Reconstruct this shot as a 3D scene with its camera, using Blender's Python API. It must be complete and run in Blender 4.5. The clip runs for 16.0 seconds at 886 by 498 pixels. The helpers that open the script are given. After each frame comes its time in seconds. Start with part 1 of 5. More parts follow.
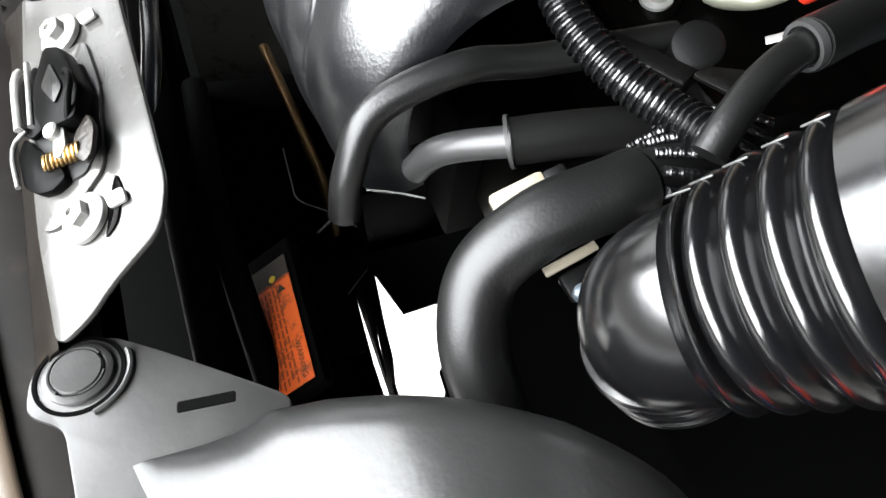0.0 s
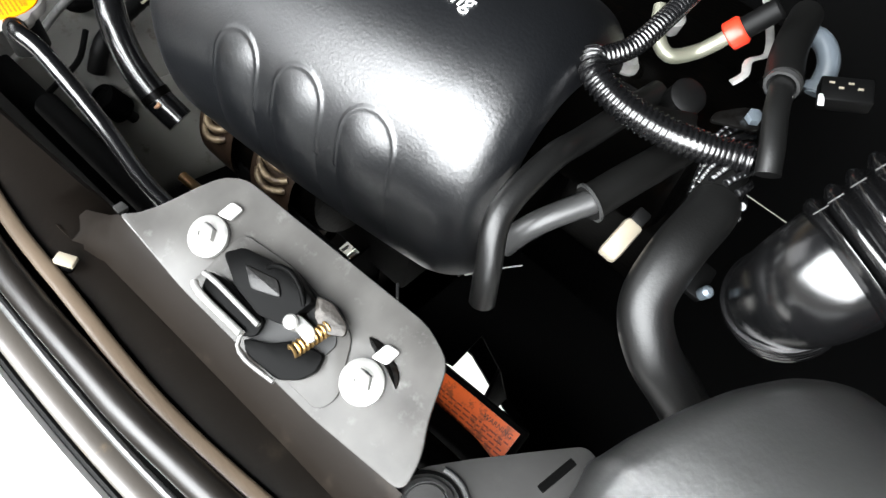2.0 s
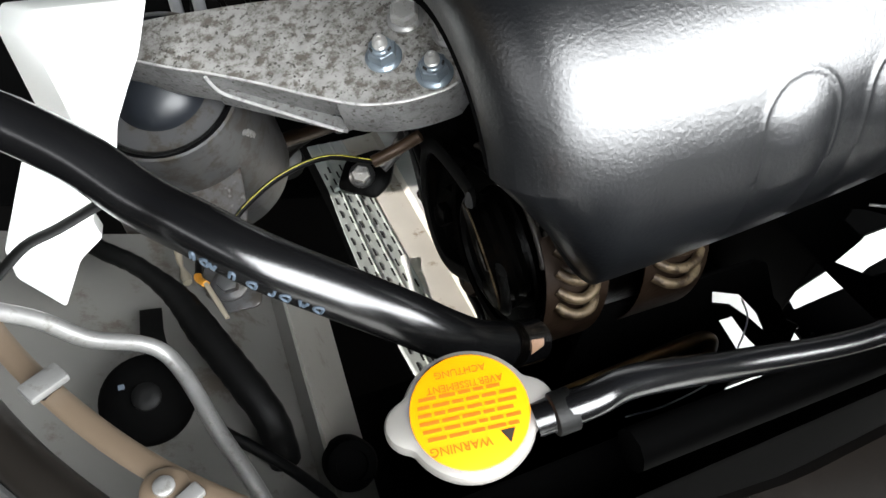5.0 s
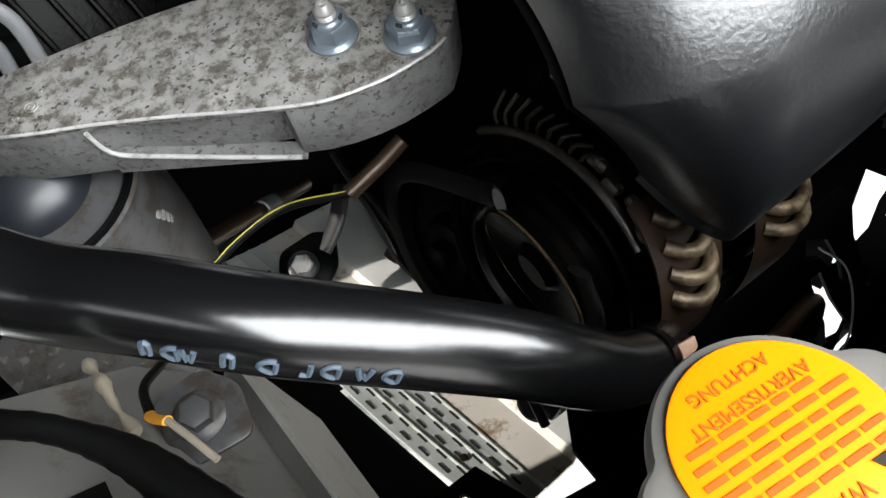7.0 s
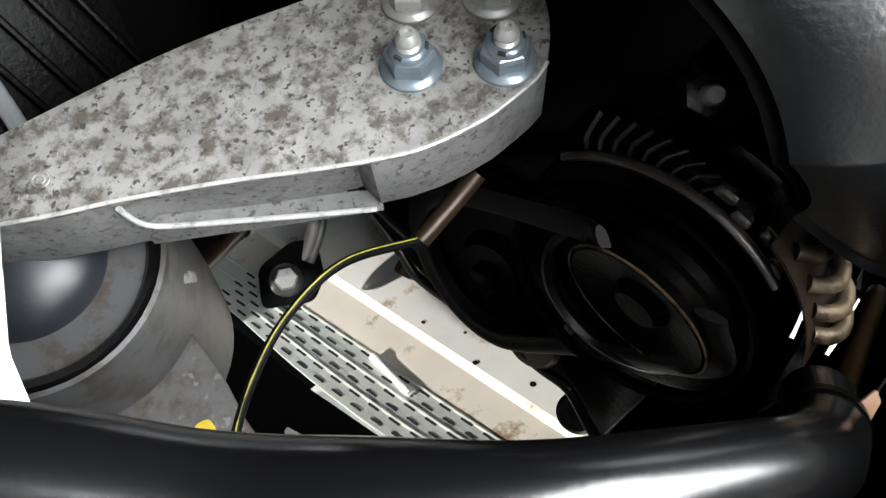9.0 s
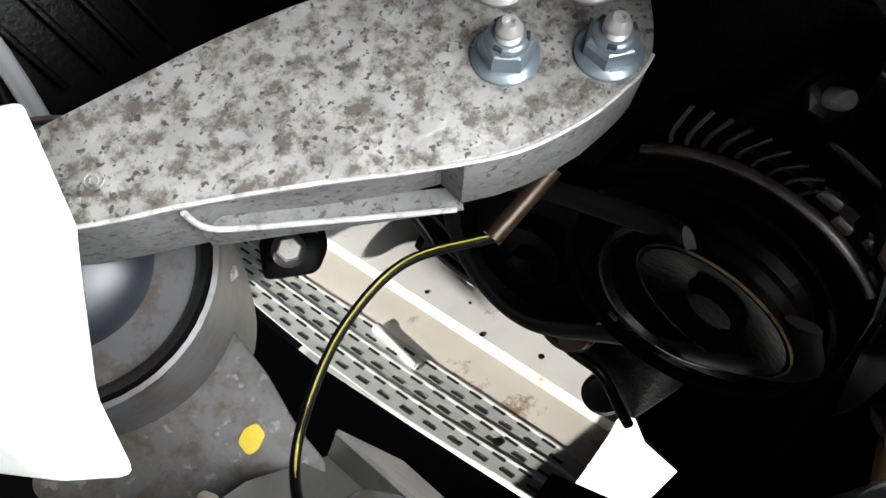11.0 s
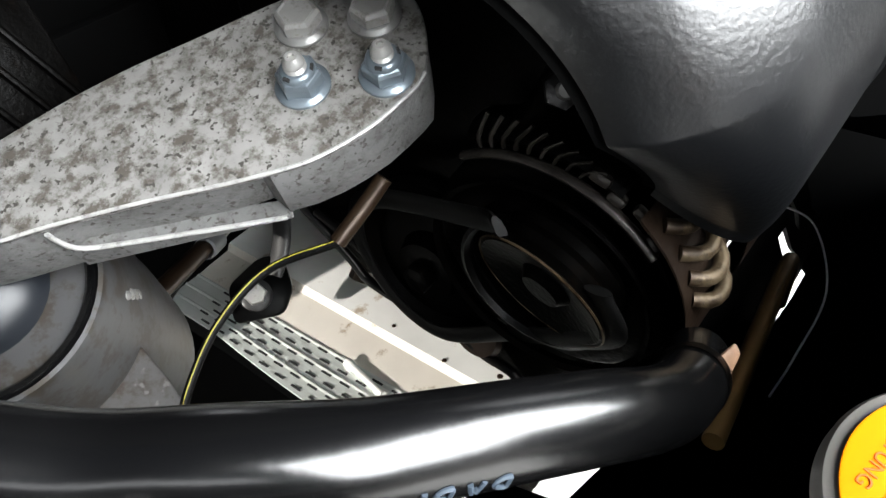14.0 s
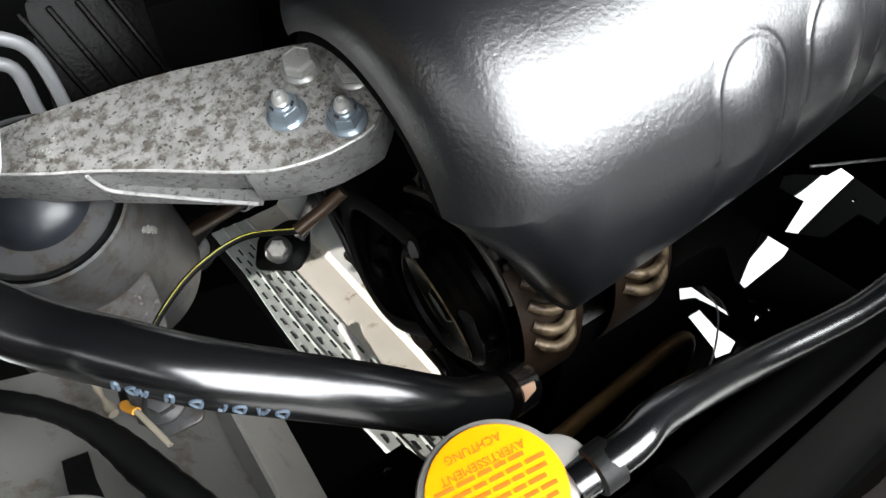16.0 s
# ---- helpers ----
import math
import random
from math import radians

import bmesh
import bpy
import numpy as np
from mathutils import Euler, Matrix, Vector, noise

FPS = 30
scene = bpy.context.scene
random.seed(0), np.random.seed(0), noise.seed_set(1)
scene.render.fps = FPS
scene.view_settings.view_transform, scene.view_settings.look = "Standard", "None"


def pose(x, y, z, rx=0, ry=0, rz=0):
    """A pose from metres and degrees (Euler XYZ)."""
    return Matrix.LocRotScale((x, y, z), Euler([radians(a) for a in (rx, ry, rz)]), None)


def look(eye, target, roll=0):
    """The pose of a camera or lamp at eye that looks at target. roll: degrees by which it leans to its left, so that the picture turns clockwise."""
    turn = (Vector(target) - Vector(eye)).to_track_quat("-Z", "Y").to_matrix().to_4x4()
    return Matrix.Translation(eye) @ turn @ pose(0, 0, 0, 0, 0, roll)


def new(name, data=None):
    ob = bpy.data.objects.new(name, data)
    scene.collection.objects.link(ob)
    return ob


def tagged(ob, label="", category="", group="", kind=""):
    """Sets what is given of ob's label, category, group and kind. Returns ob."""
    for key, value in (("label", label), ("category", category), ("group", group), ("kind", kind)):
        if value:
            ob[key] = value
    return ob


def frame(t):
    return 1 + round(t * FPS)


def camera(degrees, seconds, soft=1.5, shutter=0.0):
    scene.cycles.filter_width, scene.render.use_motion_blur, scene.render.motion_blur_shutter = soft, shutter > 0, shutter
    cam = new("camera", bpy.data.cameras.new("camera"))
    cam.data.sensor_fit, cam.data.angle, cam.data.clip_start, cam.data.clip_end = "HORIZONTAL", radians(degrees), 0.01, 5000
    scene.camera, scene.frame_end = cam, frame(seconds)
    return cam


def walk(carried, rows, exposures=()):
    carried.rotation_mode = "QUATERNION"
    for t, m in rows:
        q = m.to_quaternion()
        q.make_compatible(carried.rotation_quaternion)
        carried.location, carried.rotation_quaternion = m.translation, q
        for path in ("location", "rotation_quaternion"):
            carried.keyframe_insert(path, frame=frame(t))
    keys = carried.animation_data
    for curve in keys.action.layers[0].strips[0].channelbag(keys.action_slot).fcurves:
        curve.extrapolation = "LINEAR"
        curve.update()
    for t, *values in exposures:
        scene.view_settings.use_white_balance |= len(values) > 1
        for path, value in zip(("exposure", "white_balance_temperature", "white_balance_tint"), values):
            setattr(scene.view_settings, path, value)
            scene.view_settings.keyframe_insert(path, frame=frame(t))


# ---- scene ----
cam = camera(61.4, 16.0)
# seconds, place in metres, turn in degrees
PATH = [
    (0, 0.2736, 0.0595, 1.1321, 33.00, -4.65, 70.04),
    (0.5, 0.2762, 0.0496, 1.1153, 32.30, -3.44, 67.08),
    (1, 0.2727, 0.0384, 1.1309, 35.19, -4.71, 64.54),
    (1.5, 0.2494, -0.0201, 1.1720, 37.94, -8.61, 56.55),
    (2, 0.1521, -0.1428, 1.1922, 37.39, -10.54, 41.77),
    (2.5, 0.0468, -0.2039, 1.1701, 37.95, -12.98, 31.06),
    (3, -0.1342, -0.2078, 1.1500, 38.42, -10.77, 18.51),
    (3.5, -0.2735, -0.1958, 1.1234, 38.79, -9.99, 5.63),
    (4, -0.4478, -0.1721, 1.0663, 42.59, -10.45, -12.22),
    (4.5, -0.4836, -0.1110, 1.0463, 43.64, -9.48, -19.30),
    (4.7, -0.4857, -0.0891, 1.0403, 43.37, -7.89, -21.29),
    (6.8, -0.4952, 0.0236, 0.8948, 52.25, 0.99, -40.00),
    (7, -0.4964, 0.0314, 0.9003, 52.43, 1.65, -41.17),
    (7.5, -0.4971, 0.0555, 0.9077, 52.45, 2.41, -43.90),
    (8, -0.5075, 0.0824, 0.8983, 52.05, 3.18, -48.18),
    (8.5, -0.5112, 0.1094, 0.9021, 50.97, 2.01, -50.06),
    (9, -0.5090, 0.1286, 0.9062, 48.73, 1.14, -49.87),
    (9.2, -0.5135, 0.1329, 0.9033, 49.71, 1.08, -50.49),
    (11.3, -0.5160, 0.1844, 0.9076, 44.25, -1.42, -52.49),
    (11.5, -0.5170, 0.1803, 0.9062, 45.40, 1.58, -56.33),
    (12, -0.5209, 0.1569, 0.9133, 49.69, 6.36, -65.13),
    (12.5, -0.5252, 0.1478, 0.9095, 50.16, 7.99, -65.86),
    (13, -0.5252, 0.1423, 0.9070, 50.02, 8.77, -63.72),
    (13.5, -0.5278, 0.1167, 0.9090, 49.60, 6.26, -60.21),
    (14, -0.5021, 0.0815, 0.9182, 49.27, 4.78, -52.59),
    (14.5, -0.4867, 0.0532, 0.9288, 49.86, 5.14, -49.06),
    (15, -0.4826, 0.0418, 0.9352, 49.86, 5.48, -47.99),
    (15.5, -0.4827, 0.0195, 0.9631, 50.71, 3.16, -45.26),
    (16, -0.4865, -0.0243, 0.9919, 48.64, -1.89, -38.16),
]
EXPOSURES = [(0, 0.6), (2, 0.4), (3.5, 0.0), (4.0, 0.0), (4.5, 0.12), (7, -0.05), (8.5, 0.12), (9.2, 0.32), (11.3, 0.38), (12.0, 0.66), (12.5, 0.74), (13.5, 0.58), (14.5, 0.15), (16, 0.22)]
walk(cam, [(t, pose(x, y, z, rx, ry, rz)) for t, x, y, z, rx, ry, rz in PATH], EXPOSURES)

# ---- light ----
world = bpy.data.worlds.new("world")
scene.world = world
world.use_nodes = True
wn = world.node_tree.nodes
sky = wn.new("ShaderNodeTexSky")
sky.sky_type = 'NISHITA'
sky.sun_disc = False
sky.sun_elevation, sky.sun_rotation = radians(18), radians(-75)
wn["Background"].inputs["Strength"].default_value = 0.008
world.node_tree.links.new(sky.outputs[0], wn["Background"].inputs["Color"])

sun = new("sun", bpy.data.lights.new("sun", 'SUN'))
sun.data.energy, sun.data.angle, sun.data.color = 5.5, radians(0.6), (1.0, 0.96, 0.9)
sun.matrix_world = look((-2.2, 0.6, 0.74), (0, 0, 0))

# added area lamps stand in for daylight ahead and beside the left wing
front_light = new("front_daylight_lamp", bpy.data.lights.new("front_daylight_lamp", 'AREA'))
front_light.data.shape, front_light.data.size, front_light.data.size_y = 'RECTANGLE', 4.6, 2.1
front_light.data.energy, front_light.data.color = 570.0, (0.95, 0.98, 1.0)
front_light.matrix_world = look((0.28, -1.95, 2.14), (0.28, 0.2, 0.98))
side_light = new("side_daylight_lamp", bpy.data.lights.new("side_daylight_lamp", 'AREA'))
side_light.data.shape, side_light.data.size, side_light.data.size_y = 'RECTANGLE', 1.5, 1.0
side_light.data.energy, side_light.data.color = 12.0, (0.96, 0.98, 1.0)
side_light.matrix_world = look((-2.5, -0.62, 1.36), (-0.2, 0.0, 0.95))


# ---- materials ----
def material(name, base, rough=0.5, metal=0.0, grain=0.0, grain_scale=300.0, spread=0.25, patch_scale=12.0, coat=0.0, spec=0.5, dark=None, dark_amount=0.0, dark_scale=60.0, soft=0.08, specks=None, graze=None):
    """A surface with colour variation at two scales, fine relief and, where given, darker worn patches."""
    m = bpy.data.materials.new(name)
    m.use_nodes = True
    nt = m.node_tree
    n, link = nt.nodes, nt.links.new
    b = n["Principled BSDF"]
    b.inputs["Metallic"].default_value = metal
    b.inputs["Coat Weight"].default_value = coat
    b.inputs["Specular IOR Level"].default_value = spec
    if graze:
        # specular rises at flat angles, set so the bracket glares in some views only
        lw, rise = n.new("ShaderNodeLayerWeight"), n.new("ShaderNodeMapRange")
        rise.inputs["From Min"].default_value, rise.inputs["From Max"].default_value = 0.18, 0.42
        rise.inputs["To Min"].default_value, rise.inputs["To Max"].default_value = spec, graze
        link(lw.outputs["Facing"], rise.inputs["Value"])
        link(rise.outputs["Result"], b.inputs["Specular IOR Level"])
    tc = n.new("ShaderNodeTexCoord")
    big, fine = n.new("ShaderNodeTexNoise"), n.new("ShaderNodeTexNoise")
    big.inputs["Scale"].default_value, big.inputs["Detail"].default_value = patch_scale, 5.0
    fine.inputs["Scale"].default_value, fine.inputs["Detail"].default_value = grain_scale, 3.0
    for x in (big, fine):
        link(tc.outputs["Object"], x.inputs["Vector"])
    mix = n.new("ShaderNodeMix")
    mix.data_type = 'RGBA'
    mix.inputs["A"].default_value = (*[c * (1 - spread) for c in base], 1)
    mix.inputs["B"].default_value = (*[min(1, c * (1 + spread)) for c in base], 1)
    link(big.outputs["Fac"], mix.inputs["Factor"])
    colour = mix.outputs["Result"]
    if dark:
        spots = n.new("ShaderNodeTexNoise")
        spots.inputs["Scale"].default_value, spots.inputs["Detail"].default_value = dark_scale, 8.0
        spots.inputs["Roughness"].default_value = 0.7
        link(tc.outputs["Object"], spots.inputs["Vector"])
        ramp = n.new("ShaderNodeValToRGB")
        ramp.color_ramp.elements[0].position, ramp.color_ramp.elements[1].position = 0.62 - dark_amount * 0.3, 0.62 - dark_amount * 0.3 + soft
        link(spots.outputs["Fac"], ramp.inputs["Fac"])
        worn = n.new("ShaderNodeMix")
        worn.data_type = 'RGBA'
        worn.inputs["B"].default_value = (*dark, 1)
        link(ramp.outputs["Color"], worn.inputs["Factor"])
        link(colour, worn.inputs["A"])
        colour = worn.outputs["Result"]
    if specks:
        dots = n.new("ShaderNodeTexNoise")
        dots.inputs["Scale"].default_value, dots.inputs["Detail"].default_value = dark_scale * 2.6, 3.0
        link(tc.outputs["Object"], dots.inputs["Vector"])
        cut = n.new("ShaderNodeValToRGB")
        cut.color_ramp.elements[0].position, cut.color_ramp.elements[1].position = 0.60, 0.66
        link(dots.outputs["Fac"], cut.inputs["Fac"])
        pit = n.new("ShaderNodeMix")
        pit.data_type = 'RGBA'
        pit.inputs["B"].default_value = (*specks, 1)
        link(cut.outputs["Color"], pit.inputs["Factor"])
        link(colour, pit.inputs["A"])
        colour = pit.outputs["Result"]
    link(colour, b.inputs["Base Color"])
    span = n.new("ShaderNodeMapRange")
    span.inputs["To Min"].default_value, span.inputs["To Max"].default_value = max(0.02, rough - 0.08), min(1, rough + 0.08)
    link(big.outputs["Fac"], span.inputs["Value"])
    link(span.outputs["Result"], b.inputs["Roughness"])
    if grain:
        bump = n.new("ShaderNodeBump")
        bump.inputs["Strength"].default_value, bump.inputs["Distance"].default_value = grain, 0.001
        link(fine.outputs["Fac"], bump.inputs["Height"])
        link(bump.outputs["Normal"], b.inputs["Normal"])
    return m


COVER = material("textured_black_plastic", (0.0022, 0.0025, 0.0031), 0.33, grain=0.20, grain_scale=450, spec=0.95)
PLASTIC = material("black_plastic", (0.0022, 0.0022, 0.0022), 0.5, grain=0.1, grain_scale=500, spec=0.12)
# base near zero stands in for deep shade on hidden surfaces
PITCH = material("pitch_black_matt", (0.0012, 0.0012, 0.0012), 0.8, grain=0.1, grain_scale=300, spec=0.03)
GREYPLASTIC = material("grey_black_plastic", (0.040, 0.040, 0.0395), 0.34, grain=0.14, grain_scale=300, spec=0.95, graze=1.0, dark=(0.04, 0.04, 0.039), dark_amount=0.05, dark_scale=40, soft=0.2)
RUBBER = material("black_rubber", (0.0025, 0.0025, 0.0027), 0.22, grain=0.05, grain_scale=250, spec=0.8)
SEALRUBBER = material("dusty_seal_rubber", (0.0075, 0.0062, 0.0050), 0.36, grain=0.08, grain_scale=250, spec=0.55, spread=0.4, patch_scale=30)
MATTRUBBER = material("matt_rubber", (0.0030, 0.0030, 0.0028), 0.55, grain=0.15, grain_scale=600, spec=0.2)
SATIN = material("satin_rubber_hose", (0.0024, 0.0024, 0.0023), 0.40, grain=0.15, grain_scale=600, spec=0.5)
FOAM = material("dusty_seal", (0.045, 0.039, 0.033), 0.38, grain=0.1, grain_scale=400, spec=0.8, spread=0.4, dark=(0.10, 0.075, 0.05), dark_amount=0.10, dark_scale=22)
TANSTRIP = material("tan_trim", (0.095, 0.070, 0.048), 0.45, grain=0.08, grain_scale=300, spread=0.3, patch_scale=18)
DUSTY = material("dusty_black_paint", (0.0070, 0.0053, 0.0040), 0.46, grain=0.10, grain_scale=200, spec=0.10, spread=0.4, dark=(0.015, 0.0115, 0.0085), dark_amount=0.12, dark_scale=20)
BRACKET = material("dusty_grey_steel", (0.055, 0.053, 0.050), 0.24, grain=0.14, grain_scale=70, spread=0.5, patch_scale=40, spec=0.15, graze=1.0, dark=(0.10, 0.098, 0.094), dark_amount=0.18, dark_scale=60, soft=0.2)
FLANGE = material("grey_moulded_flange", (0.034, 0.0335, 0.0325), 0.40, grain=0.14, grain_scale=200, spec=0.25, graze=1.0, spread=0.4, patch_scale=30, dark=(0.045, 0.044, 0.042), dark_amount=0.15, dark_scale=50, soft=0.2)
ZINC = material("zinc_steel", (0.18, 0.215, 0.245), 0.32, metal=0.6, grain=0.12, grain_scale=200, spread=0.4, patch_scale=90)
BRIGHT = material("bright_bolt", (0.36, 0.355, 0.34), 0.40, metal=0.5, grain=0.12, grain_scale=300, spread=0.3, patch_scale=120)
PALEEDGE = material("bright_edge_metal", (0.42, 0.415, 0.405), 0.45, metal=0.35, grain=0.3, grain_scale=300, spread=0.35, patch_scale=140, dark=(0.15, 0.147, 0.14), dark_amount=0.35, dark_scale=200, soft=0.2)
DULLZINC = material("dull_zinc_bolt", (0.22, 0.218, 0.212), 0.42, metal=0.5, grain=0.2, grain_scale=200, spread=0.35, patch_scale=80, dark=(0.09, 0.08, 0.065), dark_amount=0.3, dark_scale=160, soft=0.2)
STEEL = material("bare_steel", (0.34, 0.33, 0.32), 0.35, metal=1.0, grain=0.1)
CAPSTEEL = material("dull_cap_steel", (0.30, 0.285, 0.265), 0.42, metal=0.5, grain=0.1)
PIPEGREY = material("dull_grey_pipe", (0.04, 0.04, 0.04), 0.38, metal=0.3, grain=0.1)
LENS = material("blue_grey_elbow", (0.080, 0.095, 0.110), 0.35, spread=0.15)
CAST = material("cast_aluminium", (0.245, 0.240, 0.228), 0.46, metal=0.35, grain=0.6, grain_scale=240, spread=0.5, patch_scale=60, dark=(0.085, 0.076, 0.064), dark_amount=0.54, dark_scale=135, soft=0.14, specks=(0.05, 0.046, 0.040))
# darker than CAST: shade on the arm's sides is put into the colour
CASTSIDE = material("cast_aluminium_shaded", (0.155, 0.154, 0.151), 0.5, metal=0.35, grain=0.8, grain_scale=240, spread=0.45, patch_scale=40, dark=(0.055, 0.052, 0.046), dark_amount=0.42, dark_scale=140, soft=0.25, specks=(0.06, 0.055, 0.048))
ALU = material("dull_aluminium", (0.12, 0.088, 0.052), 0.5, metal=0.5, grain=0.4, dark=(0.03, 0.018, 0.009), dark_amount=0.5)
# base kept near black: shade deep in the bay is put into this colour
DARKALU = material("shade_black_aluminium", (0.0008, 0.0007, 0.0006), 0.36, grain=0.4, spec=0.05, dark=(0.0022, 0.0014, 0.0009), dark_amount=0.2)
CASTGREY = material("grey_smooth_casting", (0.16, 0.163, 0.168), 0.42, metal=0.3, grain=0.1, spread=0.2)
FINMETAL = material("worn_dark_fin", (0.034, 0.030, 0.026), 0.35, metal=0.5, grain=0.4, spread=0.5, patch_scale=90, dark=(0.006, 0.005, 0.004), dark_amount=0.4, dark_scale=120, soft=0.2)
PALEBOLT = material("pale_zinc_bolt", (0.34, 0.335, 0.32), 0.40, metal=0.5, grain=0.2, grain_scale=200, spread=0.35, patch_scale=80, dark=(0.14, 0.125, 0.10), dark_amount=0.3, dark_scale=160, soft=0.2)
# near-black metal with random darker patches
DARKRIM = material("worn_near_black_rim", (0.0045, 0.0042, 0.0039), 0.32, metal=0.4, grain=0.3, dark=(0.002, 0.0016, 0.0013), dark_amount=0.3)
GREASE = material("greasy_black_steel", (0.002, 0.002, 0.002), 0.3, grain=0.15, grain_scale=120, spec=0.03)
GOLD = material("golden_zinc", (0.34, 0.22, 0.09), 0.3, metal=0.9, spread=0.3)
BODYGREY = material("grey_body_paint", (0.050, 0.050, 0.051), 0.36, grain=0.14, grain_scale=120, dark=(0.030, 0.025, 0.020), dark_amount=0.42, dark_scale=55)
RUSTPAINT = material("rust_mottled_paint", (0.060, 0.058, 0.056), 0.45, grain=0.3, grain_scale=150, spread=0.5, patch_scale=30, dark=(0.030, 0.020, 0.013), dark_amount=0.55, dark_scale=60, soft=0.15, specks=(0.12, 0.115, 0.11))
DOME = material("blue_grey_dome", (0.010, 0.012, 0.0155), 0.38, grain=0.05, spread=0.15)
PANELGREY = material("grey_panel_paint", (0.125, 0.122, 0.113), 0.42, grain=0.08, grain_scale=120, dark=(0.075, 0.064, 0.052), dark_amount=0.2, dark_scale=30)
# paler than PANELGREY: light on the rail's sloping face is in the colour
RAILGREY = material("lit_rail_paint", (0.24, 0.235, 0.215), 0.42, grain=0.08, grain_scale=120, dark=(0.14, 0.12, 0.10), dark_amount=0.15, dark_scale=30)
DARKBROWN = material("dark_brown_metal", (0.014, 0.0075, 0.0038), 0.45, metal=0.3, grain=0.3, spread=0.5, patch_scale=60)
WHITEPAINT = material("white_car_paint", (0.80, 0.80, 0.78), 0.2, coat=0.6, spread=0.02)
TANK = material("white_tank_plastic", (0.80, 0.81, 0.78), 0.35, spread=0.05, grain=0.05)
YELLOW = material("yellow_sticker", (0.80, 0.25, 0.0), 0.4, spread=0.05, spec=0.35)
ORANGE = material("orange_label", (0.72, 0.12, 0.02), 0.45, spread=0.15, dark=(0.3, 0.06, 0.015), dark_amount=0.3, dark_scale=120)
DARKORANGE = material("dark_orange_print", (0.20, 0.030, 0.008), 0.5, spread=0.2)
PRINT = material("orange_print", (0.50, 0.085, 0.0), 0.5, spread=0.1)
BLACKPRINT = material("black_print", (0.02, 0.015, 0.01), 0.5, spread=0.1)
WHITEPRINT = material("white_print", (0.85, 0.85, 0.85), 0.5, spread=0.03)
GREYPRINT = material("grey_print", (0.038, 0.054, 0.074), 0.6, spread=0.5, patch_scale=300)
RED = material("red_plastic", (0.55, 0.03, 0.012), 0.35, spread=0.1)
BLUE = material("blue_cable", (0.02, 0.11, 0.30), 0.4, spread=0.1)
CREAM = material("cream_plastic", (0.24, 0.21, 0.16), 0.5, spread=0.2, patch_scale=60)
TAN = material("tan_corroded_metal", (0.30, 0.17, 0.10), 0.5, spread=0.2)
BROWN = material("brown_tube", (0.036, 0.022, 0.013), 0.35, metal=0.5, spread=0.5, patch_scale=60)
BRONZE = material("golden_brown_metal", (0.24, 0.145, 0.058), 0.35, metal=0.5, spread=0.5, patch_scale=60)
ORANGETAPE = material("orange_tape", (0.62, 0.27, 0.02), 0.5, spread=0.2, patch_scale=120)
OLIVE = material("olive_pipe", (0.22, 0.22, 0.17), 0.4, metal=0.6, spread=0.2)
WIRE = material("yellow_green_wire", (0.33, 0.29, 0.04), 0.45, spread=0.3)
PLATE = material("pale_painted_sheet", (0.80, 0.80, 0.77), 0.5, grain=0.1, grain_scale=90, dark=(0.50, 0.42, 0.32), dark_amount=0.10, dark_scale=24)
SLOTTED = material("greenish_zinc_sheet", (0.56, 0.59, 0.56), 0.42, metal=0.2, grain=0.08, grain_scale=120, spread=0.12)
LEDGE = material("dirty_beige_sheet", (0.62, 0.585, 0.52), 0.55, grain=0.12, grain_scale=90, dark=(0.26, 0.18, 0.10), dark_amount=0.2, dark_scale=22)
FLOORM = material("pale_concrete_ground", (0.55, 0.54, 0.52), 0.85, grain=0.5, grain_scale=60, spread=0.15, patch_scale=3)
PAD = material("pale_concrete", (0.72, 0.71, 0.68), 0.8, grain=0.4, grain_scale=40, spread=0.12, patch_scale=3)
HOLE = material("dark_slot", (0.015, 0.015, 0.015), 0.8)
YPAINT = material("yellow_paint_mark", (0.62, 0.45, 0.03), 0.6, spread=0.25, patch_scale=80)


# ---- builders ----
def part(name, bm, mat, parent=None, label="", smooth=True):
    me = bpy.data.meshes.new(name)
    bmesh.ops.recalc_face_normals(bm, faces=bm.faces)
    bm.to_mesh(me)
    bm.free()
    for p in me.polygons:
        p.use_smooth = smooth
    me.materials.append(mat)
    ob = new(name, me)
    if smooth:
        me.set_sharp_from_angle(angle=radians(42))
    if parent:
        ob.parent = parent
    if label:
        ob["label"] = label
    return ob


def thing(name, label, category, group="", kind=""):
    return tagged(new(name), label, category, group, kind)


def frame_at(o, normal, along=(1, 0, 0)):
    """A matrix whose z is the normal and whose x lies along the given way."""
    z = Vector(normal).normalized()
    x = Vector(along) - z * Vector(along).dot(z)
    x.normalize()
    y = z.cross(x)
    m = Matrix((x, y, z)).transposed().to_4x4()
    m.translation = Vector(o)
    return m


def spline(points, step=0.004):
    """Points evenly along a smooth curve through the given points."""
    p = [Vector(q) for q in points]
    p = [2 * p[0] - p[1]] + p + [2 * p[-1] - p[-2]]
    out = []
    for i in range(1, len(p) - 2):
        n = max(2, int((p[i + 1] - p[i]).length / step))
        for k in range(n):
            t = k / n
            a, b, c, d = p[i - 1], p[i], p[i + 1], p[i + 2]
            out.append(0.5 * (2 * b + (c - a) * t + (2 * a - 5 * b + 4 * c - d) * t * t + (3 * b - a - 3 * c + d) * t ** 3))
    out.append(p[-2])
    return out


